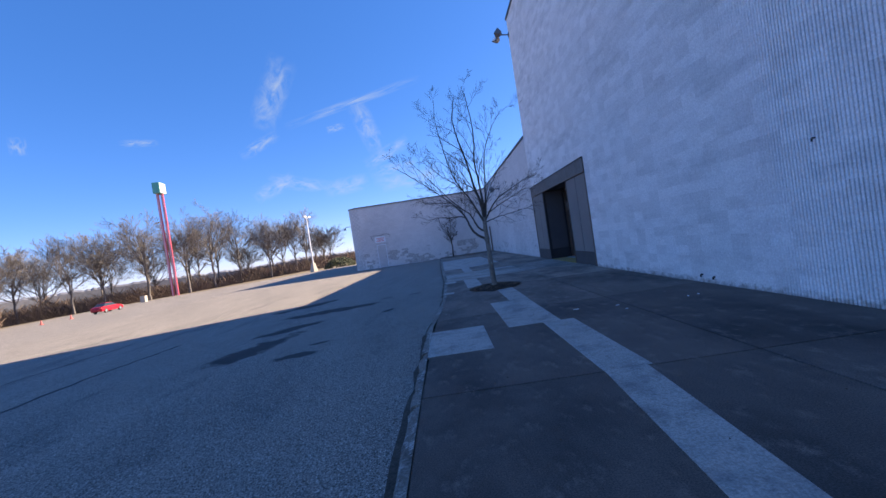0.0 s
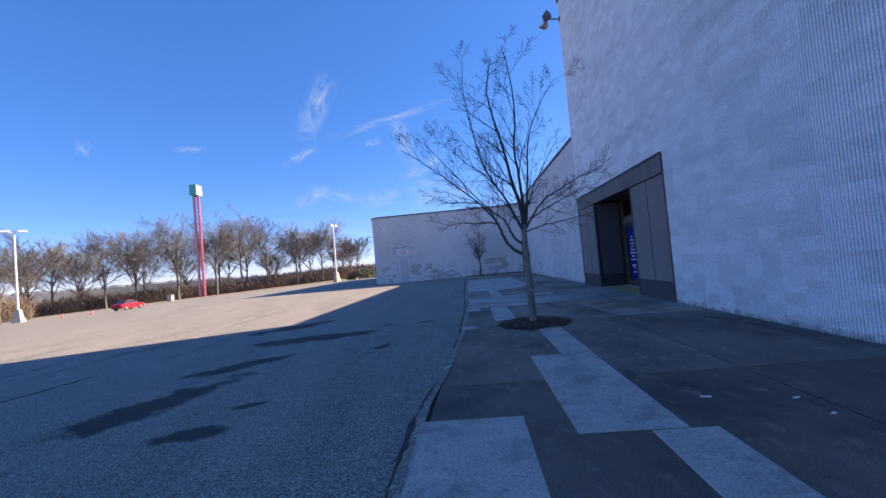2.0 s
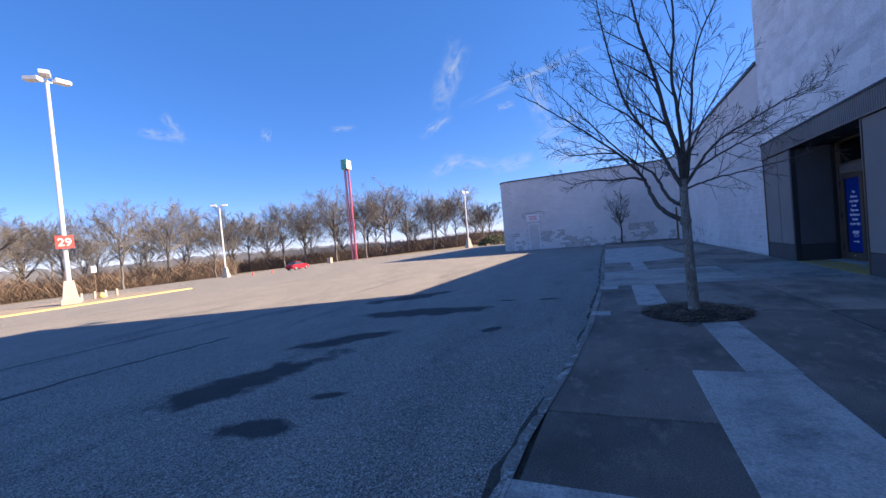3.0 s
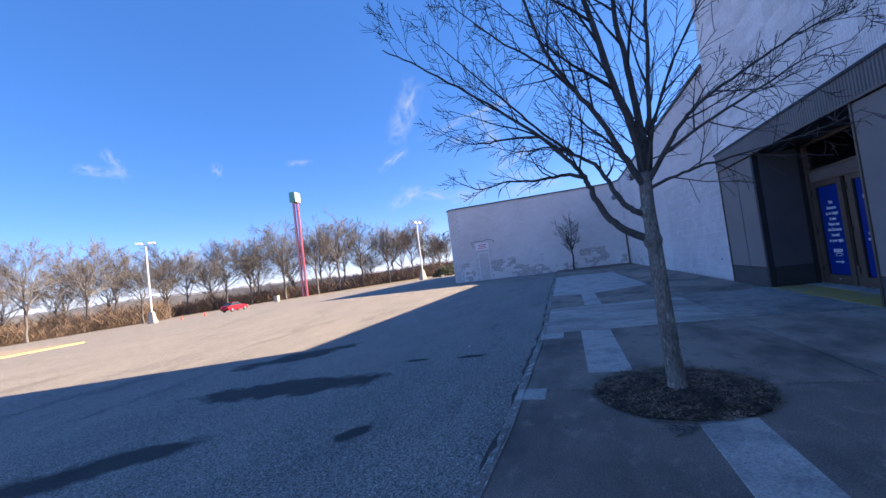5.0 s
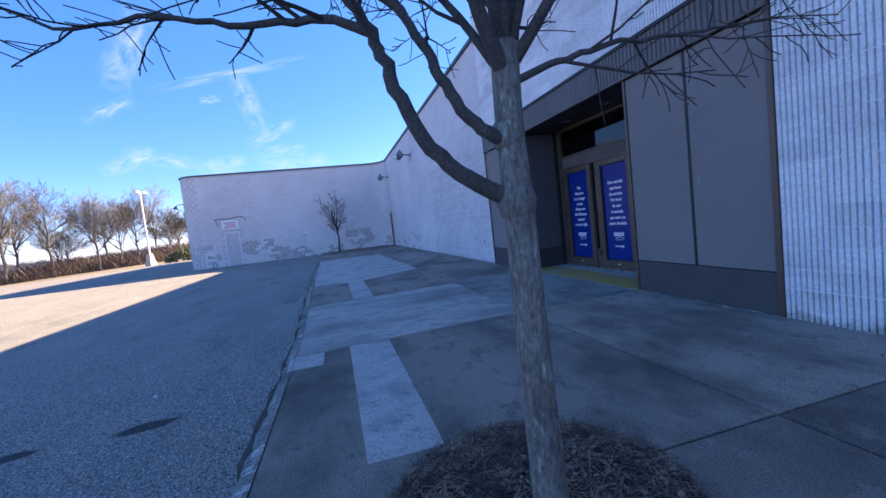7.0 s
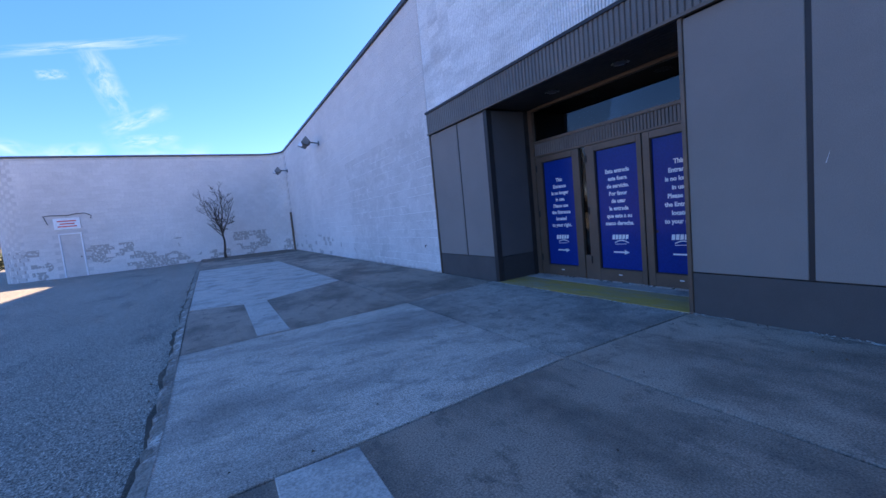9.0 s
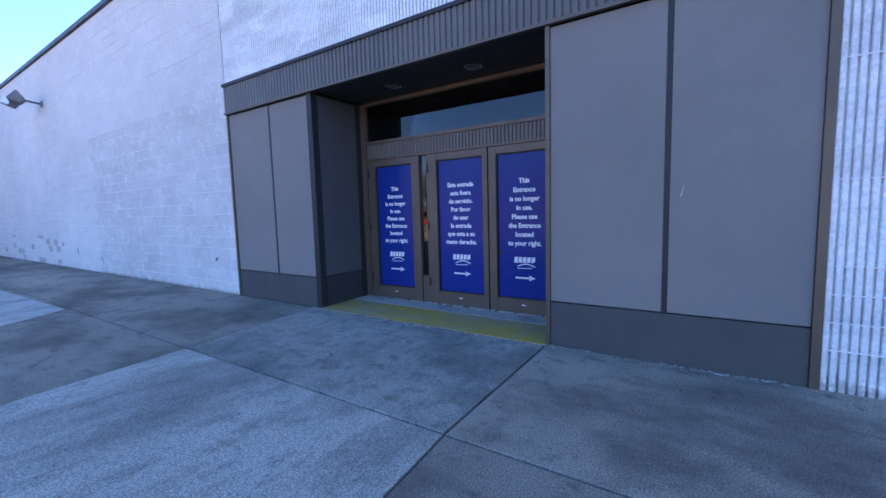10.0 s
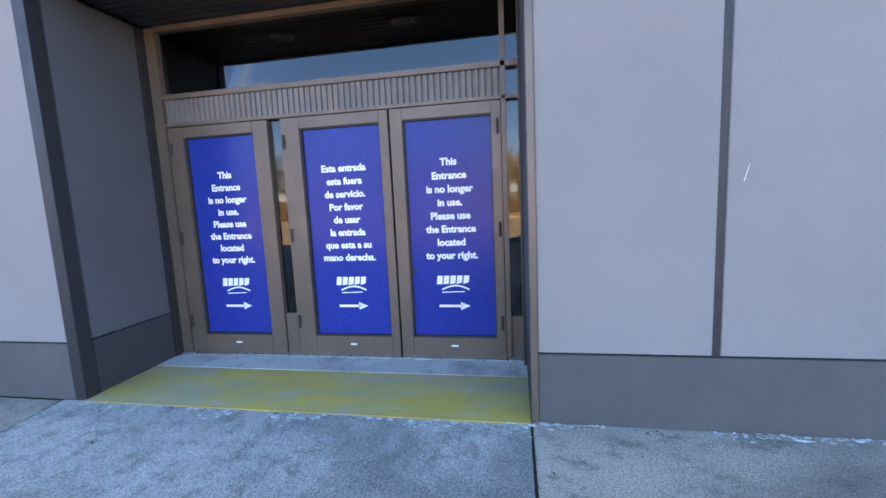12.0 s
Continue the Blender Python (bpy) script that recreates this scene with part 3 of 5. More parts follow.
for nm, b in (("roof_tall", (WX + 0.3, 39.8, -24.8, EY1 - 0.2, TALL - 0.5, TALL - 0.3)), ("roof_low", (WX + 0.3, 39.8, EY1, 69.8, LOW - 0.5, LOW - 0.3)),
              ("roof_wing", (-7.4, WX + 0.3, WY + 0.9, 69.8, LOW - 0.5, LOW - 0.3))):
    tagged(part(nm, box(*b), M_ROOF), "flat dark felt roof behind a parapet", "roof", kind="structure")


# blocks: a fluted one with eight ribs and a plain one, as outlines along the wall
def fluted_profile():
    p, out = BL / 8, []
    for i in range(8):
        s = i * p
        out += [(s + 0.0066, 0.036), (s + 0.0082, 0.004), (s + 0.0130, 0.0), (s + 0.0378, 0.0), (s + 0.0426, 0.004), (s + 0.0442, 0.036)]
    return out


def plain_profile():
    return [(0.001, 0.0015), (0.005, 0.0), (BL - 0.005, 0.0), (BL - 0.001, 0.0015)]


def block_data(profile, h=BH, joint=0.0015):
    """One block lying along -y with its face towards -x, origin at its corner."""
    verts, faces = [], []
    zs = [(0.0005, joint), (0.005, 0.0), (h - 0.005, 0.0), (h - 0.0005, joint)]
    k = len(profile)
    for z, back in zs:
        for s, d in profile:
            verts.append((max(d, back), -s, z))
    for j in range(len(zs) - 1):
        for i in range(k - 1):
            a = j * k + i
            faces.append((a, a + 1, a + 1 + k, a + k))
    return verts, faces


FLUTED, PLAIN = block_data(fluted_profile(), joint=0.0015), block_data(plain_profile())


def add_block(store, data, m):
    v, f = data
    base = len(store[0])
    store[0].extend([m @ Vector(p) for p in v])
    store[1].extend([tuple(i + base for i in q) for q in f])


def half(data, cut):
    """The part of a block up to a length."""
    v, f = data
    return [(x, -min(-y, cut), z) for x, y, z in v], f


# near pieces are objects of their own that share one mesh
piece_mesh = {}
for key, data, material in (("fluted", FLUTED, M_FLUTED_PIECE), ("plain", PLAIN, M_BLOCK_PIECE)):
    me = bpy.data.meshes.new("block_" + key)
    me.from_pydata(data[0], [], data[1])
    me.materials.append(material)
    piece_mesh[key] = me

fl = ([], [])
NEAR = []
rg = random.Random(3)
for c in range(int(TALL / BH + 0.5)):
    z = c * BH - 0.105
    k = 0
    y = EY0 - 0.005
    while y > -3:
        joint = 0.045 if k == 3 else 0.0
        y -= joint
        m = pose(WX + rg.uniform(0, 0.0025), y, z)
        if k < 16 and c < 18:
            NEAR.append(("fluted", m, tall_wall))
        else:
            add_block(fl, FLUTED, m)
        y -= BL
        k += 1
    if z > ZF1 - 0.05:
        fit = (EY1 + 0.03 - EY0 + 0.005) / 19
        for k in range(19):
            add_block(fl, FLUTED, pose(WX + rg.uniform(0, 0.0025), EY1 + 0.03 - k * fit, z) @ Matrix.Diagonal((1, fit / BL, 1, 1)))
tagged(raw("fluted_blocks", *fl, M_FLUTED, tall_wall), kind="stuff")
part("joint_strip", box(WX + 0.004, WX + 0.05, EY0 - 0.003 - 3 * BL - 0.045, EY0 - 0.007 - 3 * BL, -0.1, TALL - 0.03, 0.003), M_BEAD, tall_wall, "flat pale filled movement joint")

# thin beads of pale mortar that fill the grooves along some of the bed joints
v, f = [], []
for c in range(1, int(TALL / BH)):
    z = c * BH - 0.105
    y = -3.0
    whole = c in (8, 22)
    while y < EY0 - 0.1:
        ln = rg.uniform(0.4, 2.6)
        if whole or rg.random() < 0.5:
            y1 = min(y + ln, EY0 - 0.02)
            t, d = rg.uniform(0.003, 0.005) * (1.5 if whole else 1.0), WX + rg.uniform(-0.003, 0.002)
            i = len(v)
            v += [(d, y, z - t), (d, y1, z - t), (d, y1, z + t), (d, y, z + t), (WX + 0.044, y, z - t), (WX + 0.044, y1, z - t), (WX + 0.044, y1, z + t), (WX + 0.044, y, z + t)]
            f += [(i, i + 3, i + 2, i + 1), (i, i + 1, i + 5, i + 4), (i + 3, i + 7, i + 6, i + 2)]
        y += ln + (0.0 if whole else rg.uniform(0.0, 1.2))
tagged(raw("mortar_beads", v, f, M_BEAD, tall_wall), kind="stuff")

lo = ([], [])
for c in range(int(LOW / BH)):
    z = c * BH - 0.005
    y = EY1 + 0.035 + BL * (0.5 if c % 2 else 1.0)
    first = True
    k = 0
    while y < WY - 1.3 + 0.05:
        if first and c % 2:
            add_block(lo, half(PLAIN, BL / 2), pose(WX, y, z))
        elif k < 16 and c < 17:
            NEAR.append(("plain", pose(WX + rg.uniform(0, 0.003), y, z), low_wall))
        else:
            add_block(lo, PLAIN, pose(WX + rg.uniform(0, 0.003), y, z))
        first = False
        k += 1
        y += BL
tagged(raw("plain_blocks", *lo, M_BLOCK, low_wall), kind="stuff")
v, f = [], []
for c in range(1, int(LOW / BH)):
    z = c * BH - 0.005
    y = EY1 + 0.05
    while y < WY - 1.5:
        ln = rg.uniform(0.4, 2.2)
        t, y1 = rg.uniform(0.003, 0.0055), min(y + ln, WY - 1.4)
        if rg.random() < (0.75 if c < 16 else 0.4):
            i = len(v)
            v += [(WX + 0.004, y, z - t * 1.4), (WX + 0.004, y1, z - t * 1.4), (WX - 0.0035, y, z - t), (WX - 0.0035, y1, z - t), (WX - 0.0035, y, z + t * 0.6), (WX - 0.0035, y1, z + t * 0.6), (WX + 0.004, y, z + t), (WX + 0.004, y1, z + t)]
            f += [(i + k, i + k + 1, i + k + 3, i + k + 2) for k in (0, 2, 4)]
        y += ln + rg.uniform(0.0, 0.9)
tagged(raw("mortar_beads", v, f, M_BEAD, low_wall), kind="stuff")

# the wing at the end: a hollow curve at the inner corner, a round outer corner
R1, R2 = 1.3, 1.2
run = [(Vector((WX, y)), Vector((-1, 0))) for y in np.arange(WY - R1 - 0.8, WY - R1 - 0.01, 0.2)]
for a in np.linspace(0, math.pi / 2, 16):
    run.append((Vector((WX - R1 + R1 * math.cos(a), WY - R1 + R1 * math.sin(a))), Vector((-math.cos(a), -math.sin(a)))))
for x in np.arange(WX - R1 - 0.2, WW + R2, -0.2):
    run.append((Vector((x, WY)), Vector((0, -1))))
for a in np.linspace(0, math.pi / 2, 14):
    run.append((Vector((WW + R2 - R2 * math.sin(a), WY + R2 - R2 * math.cos(a))), Vector((-math.sin(a), -math.cos(a)))))
for y in np.arange(WY + R2 + 0.3, 70, 0.4):
    run.append((Vector((WW, y)), Vector((-1, 0))))


def ribbon(path, off0, off1, z0, z1):
    """A wall of constant thickness along a path."""
    v, f = [], []
    for p, nn in path:
        a, b = p + nn * off0, p + nn * off1
        v += [(a.x, a.y, z0), (a.x, a.y, z1), (b.x, b.y, z1), (b.x, b.y, z0)]
    for i in range(len(path) - 1):
        for s in range(4):
            a, b = i * 4 + s, i * 4 + (s + 1) % 4
            f.append((a, b, b + 4, a + 4))
    f += [(0, 1, 2, 3), tuple((len(path) - 1) * 4 + s for s in (3, 2, 1, 0))]
    return v, f


wing = tagged(raw("wall_wing", *ribbon(run[4:], -0.012, -0.35, -0.4, LOW - 0.02), M_MORTAR), "white painted block wall with a rounded corner, paint peeling low down", "wall", kind="structure")
arc = [0.0]
for (p, _), (q, _) in zip(run, run[1:]):
    arc.append(arc[-1] + (q - p).length)


def on_run(s):
    i = max(0, min(len(arc) - 2, int(np.searchsorted(arc, s)) - 1))
    t = min(max((s - arc[i]) / (arc[i + 1] - arc[i]), 0.0), 1.0)
    return run[i][0].lerp(run[i + 1][0], t), run[i][1].lerp(run[i + 1][1], t).normalized()


we = ([], [])
DOOR_X0, DOOR_X1, DOOR_Z = -6.42, -5.47, 2.2
for c in range(int((LOW + 0.3) / BH)):
    z = c * BH - 0.3
    s = 0.8 + (BL / 2 if c % 2 else 0)
    while s < arc[-1] - 1:
        (p, n0), (q, n1) = on_run(s), on_run(s + BL)
        s += BL
        if min(p.x, q.x) < DOOR_X1 and max(p.x, q.x) > DOOR_X0 and z < DOOR_Z - 0.05 and p.y < WY + 0.01:
            continue
        base = len(we[0])
        d = (q - p).normalized() * 0.004
        j = rg.uniform(0, 0.004)
        for pt, nn, e in ((p + d, n0, 1), (q - d, n1, -1)):
            f0 = pt - nn * j
            f1 = pt - nn * 0.012
            for zz, b2 in ((z + 0.002, f1), (z + 0.006, f0), (z + BH - 0.006, f0), (z + BH - 0.002, f1)):
                we[0].append((b2.x, b2.y, zz))
        for i in range(3):
            we[1].append((base + i, base + 4 + i, base + 5 + i, base + 1 + i))
tagged(raw("wing_blocks", *we, M_BLOCK_END, wing), kind="stuff")
raw("coping", *ribbon(run[4:], 0.05, -0.4, LOW - 0.03, LOW + 0.07), M_COPING, wing, "dark metal roof edge")
part("coping", box(WX - 0.05, WX + 0.45, EY1 + 0.04, WY - R1, LOW - 0.02, LOW + 0.075), M_COPING, low_wall, "dark metal roof edge")
part("coping", box(WX - 0.05, WX + 0.45, -25, EY1 + 0.06, TALL - 0.02, TALL + 0.09), M_COPING, tall_wall, "dark metal roof edge")

# wing door, with its sign and the cable over it
door = tagged(thing("door_1", (0, 0, 0)), "closed white steel service door in a plain frame", "door", kind="structure")
part("door_leaf", box(DOOR_X0 + 0.06, DOOR_X1 - 0.06, WY + 0.02, WY + 0.07, -0.12, DOOR_Z - 0.07, 0.004), M_DOORWHITE, door)
bm = bmesh.new()
for b in ((DOOR_X0, DOOR_X0 + 0.06, WY - 0.03, WY + 0.15, -0.13, DOOR_Z), (DOOR_X1 - 0.06, DOOR_X1, WY - 0.03, WY + 0.15, -0.13, DOOR_Z), (DOOR_X0 + 0.06, DOOR_X1 - 0.06, WY - 0.03, WY + 0.15, DOOR_Z - 0.06, DOOR_Z)):
    box(*b, bm=bm)
part("door_frame", bm, M_DOORWHITE, door)
raw("door_handle", *rod((DOOR_X1 - 0.16, WY + 0.02, 0.92), (DOOR_X1 - 0.16, WY - 0.06, 0.92), 0.035), M_LAMPMETAL, door)
sign = tagged(thing("door_sign"), "small white sign with red lettering above the service door", "sign")
part("panel", box(-6.52, -5.45, WY - 0.05, WY - 0.02, 2.42, 3.0, 0.005), M_DOORWHITE, sign)
for i in range(3):
    part("writing", box(-6.37 + 0.1 * (i % 2), -5.6 - 0.08 * (i % 2), WY - 0.056, WY - 0.0505, 2.53 + 0.14 * i, 2.59 + 0.14 * i), M_RED, sign, "faded red bar of writing")
v, f = [], []
tube(v, f, [Vector((-6.75, WY - 0.03, 2.7)), Vector((-6.87, WY - 0.05, 3.15)), Vector((-6.55, WY - 0.06, 3.16)), Vector((-5.95, WY - 0.05, 3.12)), Vector((-5.55, WY - 0.06, 3.2)),
            Vector((-5.2, WY - 0.05, 3.2)), Vector((-4.95, WY - 0.05, 3.05)), Vector((-5.0, WY - 0.04, 2.9))], [0.018] * 8, 6)
tagged(raw("cable", v, f, M_BRONZE_DK), "loose dark cable looped over a door sign", "cable")
pipe = tagged(raw("standpipe", *rod((WX - 0.08, WY - 1.5, -0.02), (WX - 0.08, WY - 1.5, 2.35), 0.06), M_RUST), "rusty upright pipe standing against a white wall", "pipe")


# ---- entrance bay ----
bay = tagged(thing("entrance_bay"), "grey stucco store entrance with ribbed bronze fascia", "entrance", kind="structure")


def ribs(y0, y1, z0, z1, x, pitch, depth, name, parent, material):
    """Upright ribs of folded metal along y, facing -x."""
    v, f = [], []
    n = int(round((y1 - y0) / pitch))
    p = (y1 - y0) / n
    prof = []
    for i in range(n):
        s = y0 + i * p
        prof += [(s, depth), (s + p * 0.16, depth), (s + p * 0.30, 0.0), (s + p * 0.86, 0.0)]
    prof.append((y1, depth))
    for zz in (z0, z1):
        v += [(x + d, s, zz) for s, d in prof]
    k = len(prof)
    f = [(i, i + 1, i + 1 + k, i + k) for i in range(k - 1)]
    return raw(name, v, f, material, parent)


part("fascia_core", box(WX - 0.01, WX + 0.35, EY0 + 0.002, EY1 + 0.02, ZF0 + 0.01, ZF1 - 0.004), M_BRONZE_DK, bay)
ribs(EY0 + 0.01, EY1 + 0.01, ZF0, ZF1 - 0.03, WX - 0.04, 0.074, 0.018, "fascia", bay, M_RIBBED)
part("fascia_cap", box(WX - 0.06, WX + 0.02, EY0, EY1 + 0.025, ZF1 - 0.03, ZF1 + 0.015), M_BRONZE_DK, bay)
part("fascia_foot", box(WX - 0.05, WX + 0.0, EY0, EY1 + 0.02, ZF0 - 0.035, ZF0), M_BRONZE, bay)
# panels each side
for y0, y1, mull in ((EY0, RY0, 14.66), (RY1 + 0.05, EY1 + 0.02, 20.05)):
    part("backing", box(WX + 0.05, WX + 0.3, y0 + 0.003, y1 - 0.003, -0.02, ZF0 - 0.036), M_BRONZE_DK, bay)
    part("base_band", box(WX + 0.002, WX + 0.048, y0 + 0.05, y1 - 0.05, -0.005, 0.445, 0.004), M_BASE, bay)
    for a, b in ((y0 + 0.05, mull - 0.022), (mull + 0.022, y1 - 0.05)):
        part("stucco_panel", box(WX + 0.006, WX + 0.048, a, b, 0.457, ZF0 - 0.05, 0.004), M_PANEL, bay, "grey stucco panel")
    part("mullion", box(WX + 0.012, WX + 0.047, mull - 0.02, mull + 0.02, 0.45, ZF0 - 0.04), M_BRONZE_DK, bay)
part("corner_trim", box(WX - 0.018, WX + 0.06, EY0 - 0.01, EY0 + 0.048, -0.01, ZF0 - 0.036, 0.003), M_BRONZE, bay)
part("corner_trim", box(WX - 0.018, WX + 0.06, EY1 - 0.028, EY1 + 0.02, -0.01, ZF0 - 0.036, 0.003), M_BRONZE, bay)
part("corner_trim", box(WX - 0.012, WX + 0.06, RY0 - 0.048, RY0 - 0.004, -0.01, ZF0 - 0.036, 0.003), M_BRONZE, bay)
part("corner_trim", box(WX - 0.012, WX + 0.09, RY1 - 0.01, RY1 + 0.095, -0.01, ZF0 - 0.036, 0.003), M_BRONZE_DK, bay)
# recess cheeks, whose panels and base carry the recess shade in their colour
for y0, y1, face in ((RY0 - 0.3, RY0 - 0.006, -1), (RY1 + 0.006, RY1 + 0.3, 1)):
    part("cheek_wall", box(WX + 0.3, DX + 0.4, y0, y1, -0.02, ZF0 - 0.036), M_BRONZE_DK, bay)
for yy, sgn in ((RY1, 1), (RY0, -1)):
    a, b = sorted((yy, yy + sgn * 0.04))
    part("cheek_panel", box(WX + 0.1, DX - 0.14, a, b, 0.457, ZF0 - 0.05, 0.004), M_PANEL_SHADED, bay, "grey panel with recess shade put into its colour")
    part("cheek_base", box(WX + 0.1, DX - 0.14, a, b, 0.0, 0.445, 0.004), M_BASE_SHADED, bay)
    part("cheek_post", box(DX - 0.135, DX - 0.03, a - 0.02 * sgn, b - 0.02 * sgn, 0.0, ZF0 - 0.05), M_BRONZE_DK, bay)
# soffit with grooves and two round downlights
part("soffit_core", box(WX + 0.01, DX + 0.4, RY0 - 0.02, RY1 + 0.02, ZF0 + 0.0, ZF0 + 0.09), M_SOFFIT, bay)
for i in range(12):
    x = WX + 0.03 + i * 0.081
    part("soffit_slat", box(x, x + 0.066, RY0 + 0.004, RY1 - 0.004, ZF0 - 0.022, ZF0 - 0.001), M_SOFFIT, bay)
for y in (16.75, 17.98):
    lamp = tagged(thing("downlight", (5.52, y, ZF0 - 0.024)), "round recessed ceiling downlight, unlit, in a dark soffit", "ceiling light", "downlights in the soffit")
    bm = bmesh.new()
    bmesh.ops.create_cone(bm, cap_ends=False, segments=28, radius1=0.115, radius2=0.085, depth=0.012, matrix=Matrix.Translation((0, 0, -0.004)))
    part("ring", bm, M_CHROME, lamp)
    bm = bmesh.new()
    bmesh.ops.create_cone(bm, cap_ends=True, segments=28, radius1=0.085, radius2=0.06, depth=0.02, matrix=Matrix.Translation((0, 0, 0.006)))
    part("bowl", bm, M_LAMPMETAL, lamp)
# threshold: worn yellow ramp and a bare strip at the doors
part("threshold", prism([(WX - 0.03, RY0 + 0.0), (WX - 0.03, RY1), (DX - 0.36, RY1), (DX - 0.36, RY0)], -0.04, 0.012), M_YELLOW, bay, "worn yellow painted threshold")
part("door_sill", prism([(DX - 0.358, RY0), (DX - 0.358, RY1), (DX + 0.06, RY1), (DX + 0.06, RY0)], -0.04, 0.016), M_LIGHT_SLAB, bay)
part("sill_strip", box(DX - 0.08, DX + 0.05, RY0 + 0.01, RY1 - 0.01, 0.016, 0.03, 0.003), M_CHROME, bay, "dull aluminium threshold strip")
# frame of the storefront
for y0, y1, z0, z1 in ((RY1 - 0.12, RY1 - 0.0, 0.03, 3.06), (RY0 + 0.0, RY0 + 0.025, 0.03, 3.06), (15.82, 15.86, 0.03, 3.06), (RY0 + 0.025, RY1 - 0.12, 3.02, 3.07),
                       (RY0 + 0.025, RY1 - 0.12, 2.185, 2.215), (RY0 + 0.025, RY1 - 0.12, 2.43, 2.475)):
    part("frame_bar", box(DX - 0.06, DX + 0.06, y0, y1, z0, z1, 0.003), M_BRONZE, bay)
part("transom_back", box(DX - 0.0, DX + 0.04, 15.86, RY1 - 0.12, 2.215, 2.43), M_BRONZE_DK, bay)
ribs(15.865, RY1 - 0.125, 2.218, 2.428, DX - 0.04, 0.052, 0.013, "transom_panel", bay, M_RIBBED)
for nm, b in (("transom_glass", (DX, DX + 0.008, 15.86, RY1 - 0.12, 2.475, 3.02)), ("side_glass", (DX, DX + 0.008, RY0 + 0.025, 15.82, 0.4, 3.02)),
              ("side_glass", (DX, DX + 0.008, 17.795, 17.905, 0.42, 2.185))):
    ob = part(nm, box(*b), M_GLASS, bay, "dark tinted glass")
part("side_panel", box(DX - 0.02, DX + 0.02, RY0 + 0.025, 15.82, 0.03, 0.4), M_BRONZE, bay)
part("side_panel", box(DX - 0.03, DX + 0.03, 17.795, 17.905, 0.03, 0.42), M_BRONZE, bay)
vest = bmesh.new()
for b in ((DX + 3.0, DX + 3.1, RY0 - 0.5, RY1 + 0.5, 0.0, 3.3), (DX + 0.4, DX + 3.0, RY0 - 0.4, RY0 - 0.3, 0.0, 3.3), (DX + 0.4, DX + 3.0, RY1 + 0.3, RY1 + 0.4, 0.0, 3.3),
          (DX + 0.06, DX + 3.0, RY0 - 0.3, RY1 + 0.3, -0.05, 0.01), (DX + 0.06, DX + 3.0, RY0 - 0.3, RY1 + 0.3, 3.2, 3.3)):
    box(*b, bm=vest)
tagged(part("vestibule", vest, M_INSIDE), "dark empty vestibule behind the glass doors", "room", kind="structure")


def letters(name, text, y, z, height, parent, bold=0.010):
    """A line of writing on a face that looks towards -x, centred on y."""
    cu = bpy.data.curves.new("writing", "FONT")
    cu.body, cu.size, cu.align_x = text, height / 0.7, "CENTER"
    cu.offset, cu.extrude = bold * height / 0.08, 0.0005
    cu.resolution_u = 3
    tmp = bpy.data.objects.new("writing_curve", cu)
    me = bpy.data.meshes.new_from_object(tmp)
    bpy.data.objects.remove(tmp)
    me.transform(Matrix(((0, 0, -1, DX - 0.0045), (-1, 0, 0, y), (0, 1, 0, z), (0, 0, 0, 1))))
    me.materials.clear()
    return mesh_ob(name, me, M_WHITE, parent)


